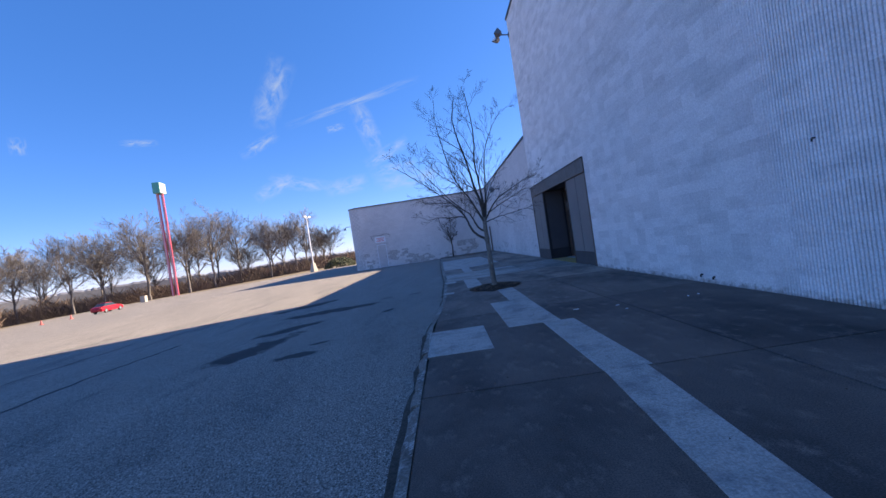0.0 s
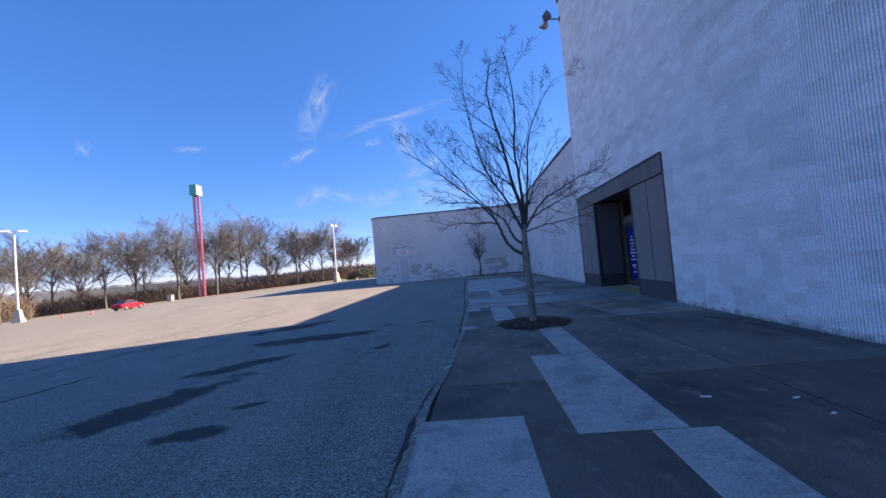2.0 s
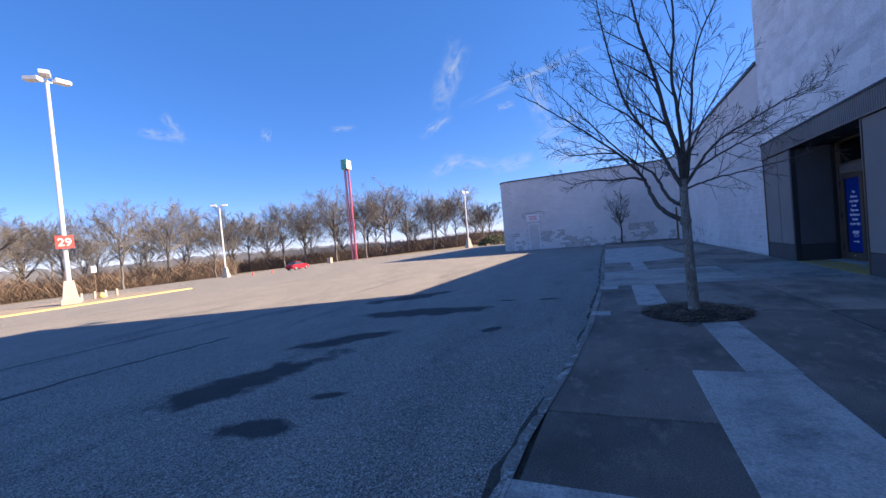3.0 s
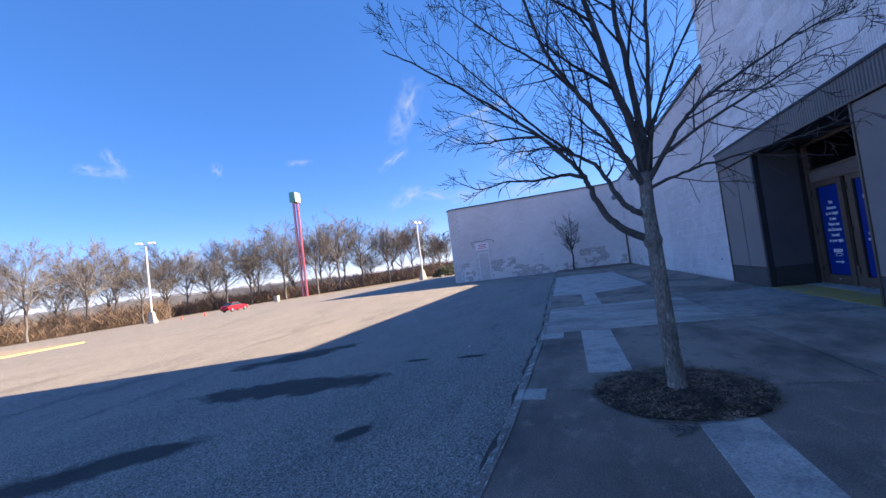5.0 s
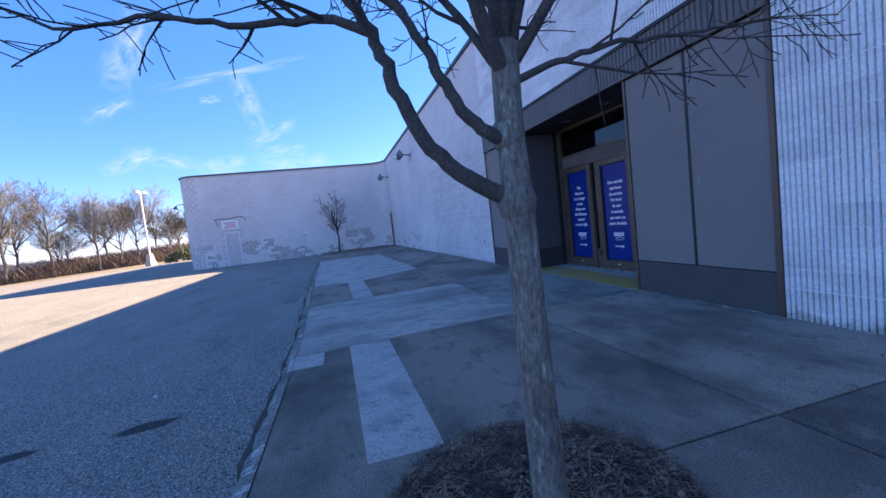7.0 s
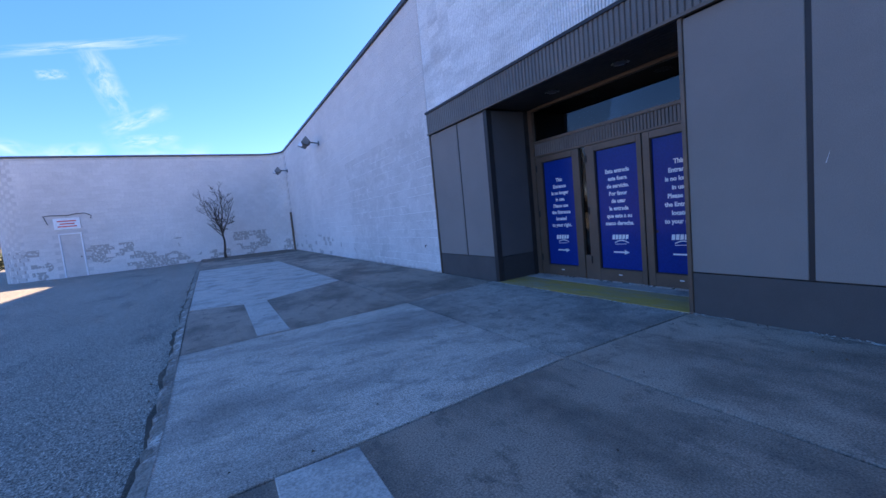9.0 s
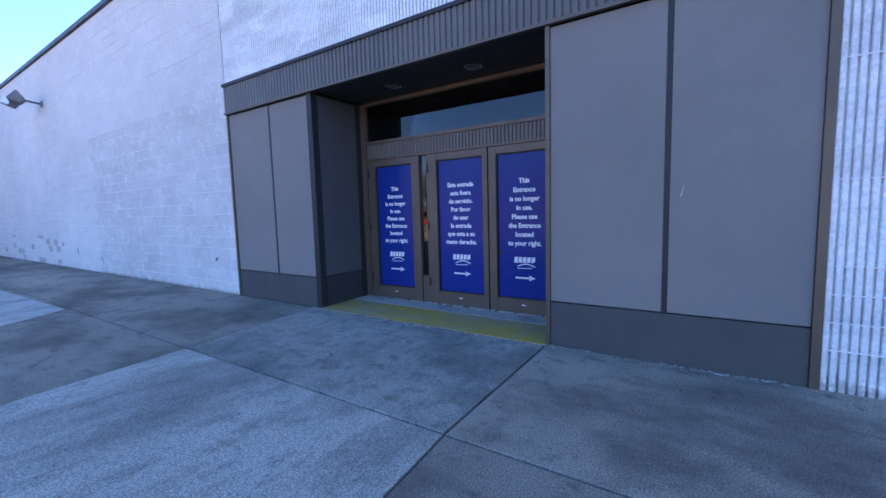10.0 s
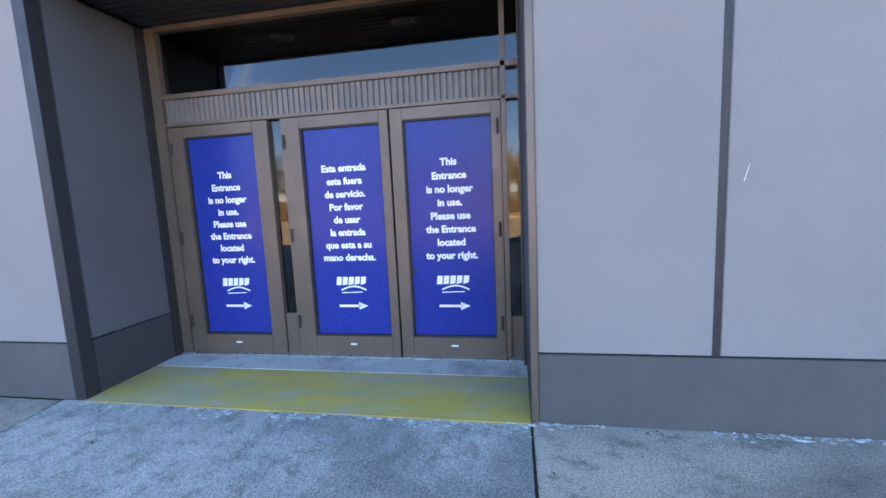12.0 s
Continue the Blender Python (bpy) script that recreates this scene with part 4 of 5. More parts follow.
EN = ("This", "Entrance", "is no longer", "in use.", "Please use", "the Entrance", "located", "to your right.")
ES = ("Esta entrada", "esta fuera", "de servicio.", "Por favor", "de usar", "la entrada", "que esta a su", "mano derecha.")
GZ0, GZ1 = 0.21, 2.085
for i, (y0, y1, g0, g1, text) in enumerate(((17.91, 18.928, 18.06, 18.77, EN), (16.80, 17.79, 16.88, 17.61, ES), (15.862, 16.79, 15.94, 16.68, EN))):
    d = tagged(thing("door_%d" % (i + 2)), "closed bronze aluminium glass door covered by a blue notice", "door", kind="structure")
    for nm, a, b, c, e in (("stile", y0 + 0.004, g0, 0.03, 2.18), ("stile", g1, y1 - 0.004, 0.03, 2.18), ("rail", g0 + 0.001, g1 - 0.001, 0.03, GZ0), ("rail", g0 + 0.001, g1 - 0.001, GZ1, 2.18)):
        part(nm, box(DX - 0.045, DX + 0.03, a, b, c, e, 0.003), M_BRONZE, d)
    bead = bmesh.new()
    for a, b, c, e in ((g0, g0 + 0.012, GZ0, GZ1), (g1 - 0.012, g1, GZ0, GZ1), (g0 + 0.012, g1 - 0.012, GZ0, GZ0 + 0.012), (g0 + 0.012, g1 - 0.012, GZ1 - 0.012, GZ1)):
        box(DX - 0.024, DX + 0.0, a, b, c, e, bm=bead)
    part("glazing_bead", bead, M_BRONZE_DK, d)
    part("pane", box(DX + 0.002, DX + 0.008, g0, g1, GZ0, GZ1), M_GLASS, d)
    yc = (g0 + g1) / 2
    part("label", box(DX - 0.048, DX - 0.0455, yc - 0.03, yc + 0.03, 0.13, 0.145), M_WHITE, d, "small white sticker")
    hinge_y = y1 - 0.03 if i != 2 else y0 + 0.03
    for hz in (0.35, 1.15, 1.98):
        raw("hinge", *rod((DX - 0.055, hinge_y, hz - 0.06), (DX - 0.055, hinge_y, hz + 0.06), 0.011, 8), M_BRONZE_DK, d)
    po = tagged(thing("notice_poster"), "blue notice with white lettering fixed to a glass door", "poster", "notices on the doors")
    part("sheet", box(DX - 0.003, DX - 0.0005, g0 + 0.013, g1 - 0.013, GZ0 + 0.013, GZ1 - 0.013), M_POSTER, po)
    for k, line in enumerate(text):
        z = GZ1 - 0.385 - 0.1135 * k
        letters("writing", line, yc, z, 0.058, po, 0.0048)
    # emblem as a plain slanted bar with a swoosh, then an arrow
    zc = GZ1 - 1.375
    bm = bmesh.new()
    for b in range(5):
        o = -0.145 + b * 0.058
        pts = [(o, -0.03), (o + 0.048, -0.03 + 0.004 * b), (o + 0.056, 0.045), (o + 0.010, 0.045)]
        bm.faces.new([bm.verts.new((DX - 0.0045, yc - py, zc + pz)) for py, pz in pts])
    sw = [(-0.10 + 0.024 * s, -0.085 + 0.035 * math.sin(math.pi * s / 10)) for s in range(11)]
    for (a, az), (b, bz) in zip(sw, sw[1:]):
        bm.faces.new([bm.verts.new((DX - 0.0045, yc - q, zc + w)) for q, w in ((a, az), (b, bz), (b, bz + 0.014), (a, az + 0.014))])
    bm.faces.new([bm.verts.new((DX - 0.0045, yc - q, zc + w)) for q, w in ((-0.1, -0.106), (0.1, -0.100), (0.1, -0.092), (-0.1, -0.098))])
    part("emblem", bm, M_WHITE, po)
    za = GZ1 - 1.60
    bm = bmesh.new()
    for pts in (((-0.13, -0.011), (0.08, -0.011), (0.08, 0.011), (-0.13, 0.011)), ((0.06, -0.036), (0.145, 0.0), (0.06, 0.036))):
        bm.faces.new([bm.verts.new((DX - 0.0045, yc - q, za + w)) for q, w in pts])
    part("arrow", bm, M_WHITE, po)
    if i == 2:
        raw("door_pull_hole", *rod((DX - 0.004, g1 - 0.03, 0.80), (DX - 0.008, g1 - 0.03, 0.80), 0.022), M_BRONZE_DK, d, "dark lock hole")
raw("scratch", [(WX + 0.003, 14.557, 1.44), (WX + 0.003, 14.561, 1.44), (WX + 0.003, 14.536, 1.53), (WX + 0.003, 14.534, 1.53)], [(0, 1, 2, 3)], M_WHITE, bay, "pale scratch")


# ---- floodlights on the wall ----
def floodlight(x, y, z, turn):
    ob = tagged(thing("floodlight", (x, y, z), turn), "grey twin floodlight on a bracket, unlit, on a white wall", "floodlight", "floodlights along the wall")
    raw("arm", *rod((0, 0, 0), (-0.5, 0, 0.06), 0.03), M_LAMPMETAL, ob)
    raw("crossbar", *rod((-0.5, -0.34, 0.06), (-0.5, 0.34, 0.06), 0.025), M_LAMPMETAL, ob)
    part("wall_plate", box(-0.03, 0.0, -0.09, 0.09, -0.09, 0.09, 0.005), M_LAMPMETAL, ob)
    for s in (-1, 1):
        bm = bmesh.new()
        bmesh.ops.create_cone(bm, cap_ends=True, segments=4, radius1=0.13, radius2=0.25, depth=0.26, matrix=pose(0, 0, 0, 0, 0, 45))
        bmesh.ops.bevel(bm, geom=bm.edges[:], offset=0.02, segments=2, affect="EDGES")
        bm.transform(pose(-0.52 - 0.05, s * 0.34, -0.02, s * 30, -50, 0))
        head = part("head", bm, M_LAMPMETAL, ob)
        bm = bmesh.new()
        bmesh.ops.create_cone(bm, cap_ends=True, segments=4, radius1=0.21, radius2=0.21, depth=0.012, matrix=pose(0, 0, 0, 0, 0, 45))
        bm.transform(pose(-0.52 - 0.05, s * 0.34, -0.02, s * 30, -50, 0) @ pose(0, 0, 0.133))
        part("lens", bm, M_LENS, head)
    return ob


floodlight(WX, 31.1, 4.85, 0)
floodlight(WX, 39.6, 4.85, 0)
floodlight(WX, 21.1, 11.3, 0)

neck = tagged(thing("wall_lamp", (WW, 44.0, 4.5)), "small gooseneck lamp on the outer side of a white wall", "wall lamp")
v, f = [], []
tube(v, f, [Vector(p) for p in ((0.05, 0, 0), (-0.25, 0, 0.05), (-0.55, 0, 0.12), (-0.82, 0, 0.10), (-0.98, 0, 0.0))], [0.03] * 5, 8)
raw("arm", v, f, M_LAMPMETAL, neck)
raw("shade", *rod((-0.97, 0, 0.02), (-1.02, 0, -0.2), 0.06, 12, 0.16), M_LAMPMETAL, neck)

# small iron stubs and a hook left in the wall
for y, z, r in ((21.85, 0.62, 0.009), (8.4, 0.15, 0.016), (8.05, 0.13, 0.016), (5.8, 2.1, 0.012)):
    v, f = [], []
    tube(v, f, [Vector((WX + 0.03, y, z)), Vector((WX - 0.02, y, z)), Vector((WX - 0.032, y, z - 0.01)), Vector((WX - 0.032, y, z - 0.045))], [r] * 4, 8)
    tagged(raw("pipe_stub", v, f, M_BRONZE_DK), "small dark iron stub sticking out of a white wall", "pipe", "stubs in the wall")

# blocks near the path, each an object
for key, m, parent in NEAR:
    ob = new("block", piece_mesh[key])
    ob.parent = parent
    ob.matrix_world = m

# ---- trees ----
def grow(verts, faces, start, way, length, r0, level, rg, sides, spread, steps=5, up=0.12, kids=(4, 5, 4), minr=0.0022, wob=0.13):
    """A bending branch with side shoots."""
    pts, radii = [start.copy()], [r0]
    d = way.normalized()
    for i in range(steps):
        d = (d + Vector((rg.gauss(0, wob), rg.gauss(0, wob), rg.gauss(0, wob * 0.77) + up))).normalized()
        pts.append(pts[-1] + d * (length / steps))
        radii.append(max(r0 * (1 - 0.82 * (i + 1) / steps), minr))
    tube(verts, faces, pts, radii, sides)
    shoots(verts, faces, pts, radii, length, level, rg, sides, spread, up, kids, minr, 0.22, wob)


def shoots(verts, faces, pts, radii, length, level, rg, sides, spread, up, kids, minr, first=0.22, wob=0.13):
    if level <= 0:
        return
    k = len(pts) - 1
    count = kids[min(len(kids) - 1, level - 1)]
    for c in range(count):
        t = first + (1 - first) * (c + rg.uniform(0.1, 0.9)) / count
        i = min(int(t * k), k - 1)
        p = pts[i].lerp(pts[i + 1], t * k - i)
        d = (pts[i + 1] - pts[i]).normalized()
        side = d.orthogonal().normalized()
        side = Matrix.Rotation(rg.uniform(0, 6.283), 3, d) @ side
        ang = rg.uniform(0.45, 0.95) * spread
        way = d * math.cos(ang) + side * math.sin(ang)
        ln = length * rg.uniform(0.38, 0.62) * (1.15 - 0.55 * t)
        r = max((radii[i] * (1 - (t * k - i)) + radii[i + 1] * (t * k - i)) * 0.6, minr)
        grow(verts, faces, p, way, ln, r, level - 1, rg, max(3, sides - 1), spread, 4, up, kids, minr, wob)


def smooth_path(ctrl, n):
    """A rounded path through control points."""
    out = []
    k = len(ctrl) - 1
    for i in range(k):
        p0, p1, p2, p3 = ctrl[max(i - 1, 0)], ctrl[i], ctrl[i + 1], ctrl[min(i + 2, k)]
        for s in range(n):
            t = s / n
            out.append(0.5 * ((2 * p1) + (p2 - p0) * t + (2 * p0 - 5 * p1 + 4 * p2 - p3) * t * t + (3 * p1 - p0 - 3 * p2 + p3) * t ** 3))
    out.append(ctrl[-1])
    return out


def street_tree(at):
    rg = random.Random(11)
    tree = tagged(thing("tree", at), "bare young street tree standing in a round mulch bed", "tree")
    v, f = [], []
    pts = smooth_path([Vector(p) for p in ((0.02, 0.02, -0.05), (0.012, 0.02, 0.12), (0.0, 0.02, 0.7), (-0.005, 0.02, 1.38), (-0.01, 0.02, 1.72), (0.0, 0.02, 2.02))], 5)
    tube(v, f, pts, [max(0.056, 0.084 - 0.0075 * i / 5) if i > 4 else (0.165, 0.135, 0.105, 0.092, 0.086)[i] for i in range(len(pts))], 14)
    raw("trunk", v, f, M_BARK, tree, smooth=True)
    # swollen collars where the two lowest limbs leave
    for x, z, r in ((-0.012, 1.40, 0.078), (-0.02, 1.665, 0.066)):
        bm = bmesh.new()
        bmesh.ops.create_icosphere(bm, subdivisions=2, radius=r, matrix=pose(x, 0.02, z) @ Matrix.Diagonal((1.05, 1, 1.3, 1)))
        part("collar", bm, M_BARK, tree, smooth=True)
    limbs = (
        (0.039, ((-0.01, 0.02, 1.40), (-0.2, 0.03, 1.51), (-0.36, 0.05, 1.68), (-0.46, 0.06, 1.92), (-0.51, 0.07, 2.08), (-0.64, 0.07, 2.28), (-0.87, 0.05, 2.55),
                 (-1.16, 0.0, 2.82), (-1.6, -0.05, 3.2), (-2.05, -0.1, 3.55), (-2.35, -0.1, 3.78))),
        (0.022, ((-0.51, 0.07, 2.08), (-0.68, 0.1, 2.14), (-0.95, 0.18, 2.15), (-1.24, 0.22, 2.2), (-1.6, 0.3, 2.2), (-1.95, 0.42, 2.42))),
        (0.016, ((-0.87, 0.05, 2.55), (-1.11, 0.07, 2.59), (-1.44, 0.1, 2.61), (-1.65, 0.1, 2.68), (-1.95, 0.12, 2.88))),
        (0.032, ((-0.02, 0.01, 1.64), (-0.14, 0.0, 1.69), (-0.24, 0.02, 1.83), (-0.31, 0.05, 2.0), (-0.40, 0.1, 2.19), (-0.62, 0.15, 2.38), (-0.9, 0.2, 2.7),
                 (-1.25, 0.25, 3.15), (-1.6, 0.3, 3.6), (-1.88, 0.3, 3.95))),
        (0.014, ((-0.62, 0.15, 2.38), (-0.85, 0.3, 2.5), (-1.15, 0.45, 2.55), (-1.5, 0.6, 2.75))),
        (0.034, ((-0.03, 0.0, 1.92), (-0.17, -0.07, 2.2), (-0.3, -0.14, 2.5), (-0.5, -0.2, 2.82), (-0.72, -0.25, 3.25), (-0.86, -0.25, 3.9), (-0.98, -0.25, 4.7), (-0.95, -0.2, 5.4))),
        (0.018, ((-0.5, -0.2, 2.82), (-0.75, -0.4, 3.05), (-1.1, -0.55, 3.3), (-1.5, -0.7, 3.7))),
        (0.050, ((0.0, 0.02, 1.95), (-0.03, 0.02, 2.4), (-0.15, 0.02, 2.9), (-0.27, 0.02, 3.6), (-0.42, 0.0, 4.3), (-0.5, 0.0, 4.9), (-0.36, 0.0, 5.5))),
        (0.042, ((0.02, 0.03, 1.96), (0.03, 0.04, 2.45), (0.0, 0.06, 3.0), (-0.04, 0.08, 3.6), (0.04, 0.1, 4.4), (0.0, 0.1, 5.2), (-0.1, 0.1, 5.8))),
        (0.030, ((0.03, 0.03, 1.96), (0.1, 0.05, 2.35), (0.18, 0.1, 3.1), (0.3, 0.12, 3.9), (0.58, 0.15, 4.5), (0.93, 0.15, 5.0))),
        (0.028, ((0.03, 0.0, 1.95), (0.15, -0.1, 2.13), (0.3, -0.15, 2.35), (0.5, -0.15, 2.52), (0.87, -0.15, 2.72), (1.25, -0.15, 2.9), (1.62, -0.1, 3.0))),
        (0.017, ((0.15, -0.1, 2.13), (0.45, -0.25, 2.3), (0.8, -0.3, 2.46), (1.1, -0.35, 2.6), (1.4, -0.4, 2.65))),
        (0.017, ((0.03, 0.0, 1.87), (0.2, -0.04, 1.93), (0.42, -0.08, 1.98), (0.7, -0.05, 2.02), (1.1, 0.0, 2.09), (1.35, 0.05, 2.14), (1.7, 0.1, 2.25))),
        (0.022, ((0.0, 0.05, 1.95), (0.1, 0.3, 2.4), (0.3, 0.7, 2.9), (0.5, 1.1, 3.6))),
        (0.022, ((-0.03, 0.05, 1.95), (-0.2, 0.3, 2.4), (-0.5, 0.7, 2.9), (-0.8, 1.0, 3.6))),
        (0.020, ((0.0, 0.0, 2.0), (-0.1, -0.25, 2.5), (-0.35, -0.5, 3.0), (-0.7, -0.7, 3.6))),
        (0.020, ((0.02, 0.0, 2.0), (0.12, -0.25, 2.5), (0.35, -0.5, 3.0), (0.65, -0.7, 3.5))),
    )
    for r0, ctrl in limbs:
        pts = smooth_path([Vector(p) for p in ctrl], 5)
        for p in pts[4:]:
            p += Vector((rg.gauss(0, 0.005), rg.gauss(0, 0.005), rg.gauss(0, 0.005)))
        k = len(pts)
        radii = [r0 * (1 - 0.86 * (i / (k - 1)) ** 0.8) for i in range(k)]
        v, f = [], []
        tube(v, f, pts, radii, 8)
        limb = raw("limb", v, f, M_LIMB, tree, smooth=True)
        v, f = [], []
        ln = sum((q - p).length for p, q in zip(pts, pts[1:]))
        if r0 > 0.023:
            shoots(v, f, pts, radii, min(ln * 0.7, 1.9), 3, rg, 5, 0.95, 0.05, (5, 6, 9), 0.0026, 0.3)
        else:
            shoots(v, f, pts, radii, ln * 0.6, 2, rg, 5, 1.0, 0.0, (6, 12), 0.0026, 0.15)
        tagged(raw("fine_branching", v, f, M_TWIG, limb), kind="stuff")
    return tree


street_tree((1.455, 12.13, 0.0))


def bare_tree(name, seed, height, at, material, levels=4, kids=(3, 4, 4, 6), minr=0.012, label="", low=0.3, stem=0.45, spread=1.0, up=0.06, crown=0.62, limbs=3):
    rg = random.Random(seed)
    tree = tagged(thing(name, at), label, "tree")
    v, f = [], []
    pts = [Vector((rg.gauss(0, 0.008) * height * (i > 0), rg.gauss(0, 0.008) * height * (i > 0), height * stem * i / 6)) for i in range(7)]
    r = height * 0.017
    radii = [r * (1.3 if i == 0 else 1 - 0.4 * i / 6) for i in range(7)]
    tube(v, f, pts, radii, 6)
    raw("trunk", v, f, material, tree)
    v, f = [], []
    for k in range(limbs):
        a = 2.4 * k + rg.uniform(-0.4, 0.4)
        lean = rg.uniform(0.35, 0.9) if k else 0.1
        grow(v, f, pts[-1 - k % 3], Vector((lean * math.cos(a), lean * math.sin(a), 1)), height * (1 - stem) * rg.uniform(0.8, 1.0), radii[-1] * 0.75, levels - 1, rg, 4, spread, 5, up, kids, minr)
    shoots(v, f, pts, radii, height * crown, levels, rg, 4, spread * 1.15, up, kids, minr, low)
    raw("crown", v, f, material, tree)
    return tree


small = bare_tree("tree", 4, 4.1, (1.05, 39.7, -0.02), M_TWIG, 3, (4, 5, 8), 0.009, "small bare tree growing in the bed beside a white wall", low=0.6, stem=0.5, spread=0.75, up=0.05, crown=0.55, limbs=9)

# mulch bed round the street tree
mulch = tagged(thing("mulch_bed", (1.495, 12.3, 0.0)), "round bed of dark bark mulch and pine straw", "mulch bed")
v, f = [], []
RN, AN = 7, 48
rg = random.Random(8)
edge = [0.72 * (1 + rg.uniform(-0.03, 0.03)) for _ in range(AN)]
for r in range(RN + 1):
    for a in range(AN):
        t = r / RN
        v.append((edge[a] * t * math.cos(2 * math.pi * a / AN), edge[a] * t * math.sin(2 * math.pi * a / AN),
                  0.008 + 0.075 * (1 - t * t) * (1 + rg.uniform(-0.3, 0.3)) if r < RN else 0.002))
for r in range(RN):
    for a in range(AN):
        b = (a + 1) % AN
        f.append((r * AN + a, (r + 1) * AN + a, (r + 1) * AN + b, r * AN + b))
raw("soil", v, f, M_MULCH, mulch)
v, f = [], []
for _ in range(5600):
    a, t = rg.uniform(0, 6.283), math.sqrt(rg.random()) * 1.03
    p = Vector((0.72 * t * math.cos(a), 0.72 * t * math.sin(a), 0.012 + 0.075 * max(1 - t * t, 0) + rg.uniform(0, 0.016)))
    straw = rg.random() < 0.72
    ln, w = (rg.uniform(0.05, 0.17), rg.uniform(0.001, 0.0022)) if straw else (rg.uniform(0.012, 0.04), rg.uniform(0.004, 0.011))
    d = Vector((math.cos(b0 := rg.uniform(0, 6.283)), math.sin(b0), rg.uniform(-0.35, 0.35))).normalized() * ln
    s = Vector((-d.y, d.x, rg.uniform(-0.3, 0.3) * ln)).normalized() * w
    i = len(v)
    v += [p - d / 2 - s, p + d / 2 - s, p + d / 2 + s, p - d / 2 + s]
    f.append((i, i + 1, i + 2, i + 3))
tagged(raw("chips", v, f, M_CHIP, mulch, "loose bark chips and straw"), kind="stuff")
# earth bed at the end of the pavement
tagged(part("planting_bed", prism(blob(2.45, 39.1, 2.45, 2.05, 0, 21, 0.06), 0.0, 0.012), M_EARTH), "bare brown earth bed below a white wall", "planting bed")

# scraps and stones on the pavement
for i, (x, y, s) in enumerate(((2.3, 7.65, 0.045), (2.95, 7.5, 0.034), (2.95, 7.15, 0.03), (4.1, 7.4, 0.034), (4.3, 7.45, 0.034), (-1.25, 15.4, 0.03))):
    z = 0.002 if x > 0 else -0.118
    tagged(part("paper_scrap", prism(blob(x, y, s, s * 0.45, 20 * i, 40 + i, 0.3, 14), z, z + 0.006), M_PAPER), "small crumpled scrap of white paper on the ground", "litter", "litter on the pavement")
rg = random.Random(77)
v, f = [], []
for _ in range(900):
    y = rg.uniform(2, 40)
    x = rg.choice((WX - abs(rg.gauss(0, 0.06)) - 0.02, kerb_x(y) - 0.2 + rg.gauss(0, 0.05), rg.uniform(0, 4.6)))
    if 0.6 < x < 2.3 and 11.4 < y < 13.2:
        continue
    z = 0.004 if x > kerb_x(y) else -0.113
    s = rg.uniform(0.003, 0.012)
    i = len(v)
    v += [(x - s, y - s, z), (x + s, y - s * 0.6, z), (x + s * 0.5, y + s, z), (x, y, z + s)]
    f += [(0 + i, 1 + i, 3 + i), (1 + i, 2 + i, 3 + i), (2 + i, 0 + i, 3 + i)]
tagged(raw("loose_grit", v, f, M_CHIP), "loose grit and crumbled leaves along wall and kerb", "grit", kind="stuff")
sv, sf = [], []
for _ in range(14):
    a = rg.uniform(0, 6.28)
    p = Vector((1.3 + rg.gauss(0, 0.08), 11.45 + rg.gauss(0, 0.05), 0.012))
    d = Vector((math.cos(a), math.sin(a), 0)) * rg.uniform(0.05, 0.12)
    tube(sv, sf, [p - d, p + d], [0.0025, 0.0015], 4)
tagged(raw("fallen_twigs", sv, sf, M_TWIG), "few dead twigs fallen beside the mulch bed", "twigs", kind="stuff")


# ---- the lot: lamps, pylon, car, island ----
def lot_lamp(x, y, height, heads, plate=False, turn=0.0):
    g = ground_z(x)
    ob = tagged(thing("street_lamp", (x, y, g), turn), "white parking lot lamp with %d box heads on a concrete foot" % heads, "street lamp", "lamps of the parking lot")
    bm = bmesh.new()
    bmesh.ops.create_cone(bm, cap_ends=True, segments=4, radius1=0.62, radius2=0.36, depth=1.4, matrix=pose(0, 0, 1.0, 0, 0, 45))
    box(-0.5, 0.5, -0.5, 0.5, -0.1, 0.5, bm=bm)
    part("foot", bm, M_CONC_BASE, ob, "flared concrete foot")
    raw("pole", *rod((0, 0, 1.6), (0, 0, height - 0.2), 0.14, 10, 0.10), M_LAMPPOLE, ob)
    for k in range(heads):
        a = 2 * math.pi * k / heads + 0.4
        c = Vector((math.cos(a), math.sin(a), 0))
        raw("arm", *rod((0, 0, height - 0.3), tuple(c * 0.8 + Vector((0, 0, height - 0.15))), 0.05, 6), M_LAMPPOLE, ob)
        bm = box(-0.44, 0.44, -0.27, 0.27, -0.12, 0.14, 0.025)
        bm.transform(Matrix.Translation(c * 0.82 + Vector((0, 0, height - 0.05))) @ Matrix.Rotation(a, 4, "Z"))
        part("lamp_head", bm, M_LAMPPOLE, ob)
    if plate:
        pl = part("row_sign", box(-0.46, 0.46, -0.30, -0.26, 3.85, 4.72, 0.01), M_RED, ob, "red square sign with row number 29")
        cu = bpy.data.curves.new("number", "FONT")
        cu.body, cu.size, cu.align_x, cu.offset = "29", 0.72, "CENTER", 0.008
        tmp = bpy.data.objects.new("number_curve", cu)
        me = bpy.data.meshes.new_from_object(tmp)
        bpy.data.objects.remove(tmp)
        me.transform(pose(0, -0.305, 4.03, 90, 0, 0))
        me.materials.clear()
        mesh_ob("number", me, M_WHITE, pl)
    return ob


lot_lamp(-33.2, 20.3, 15.2, 3, True, 68)
lot_lamp(-60.0, 53.6, 12.2, 2, False, 20)
lot_lamp(-24.4, 76.5, 10.4, 2, False, 60)

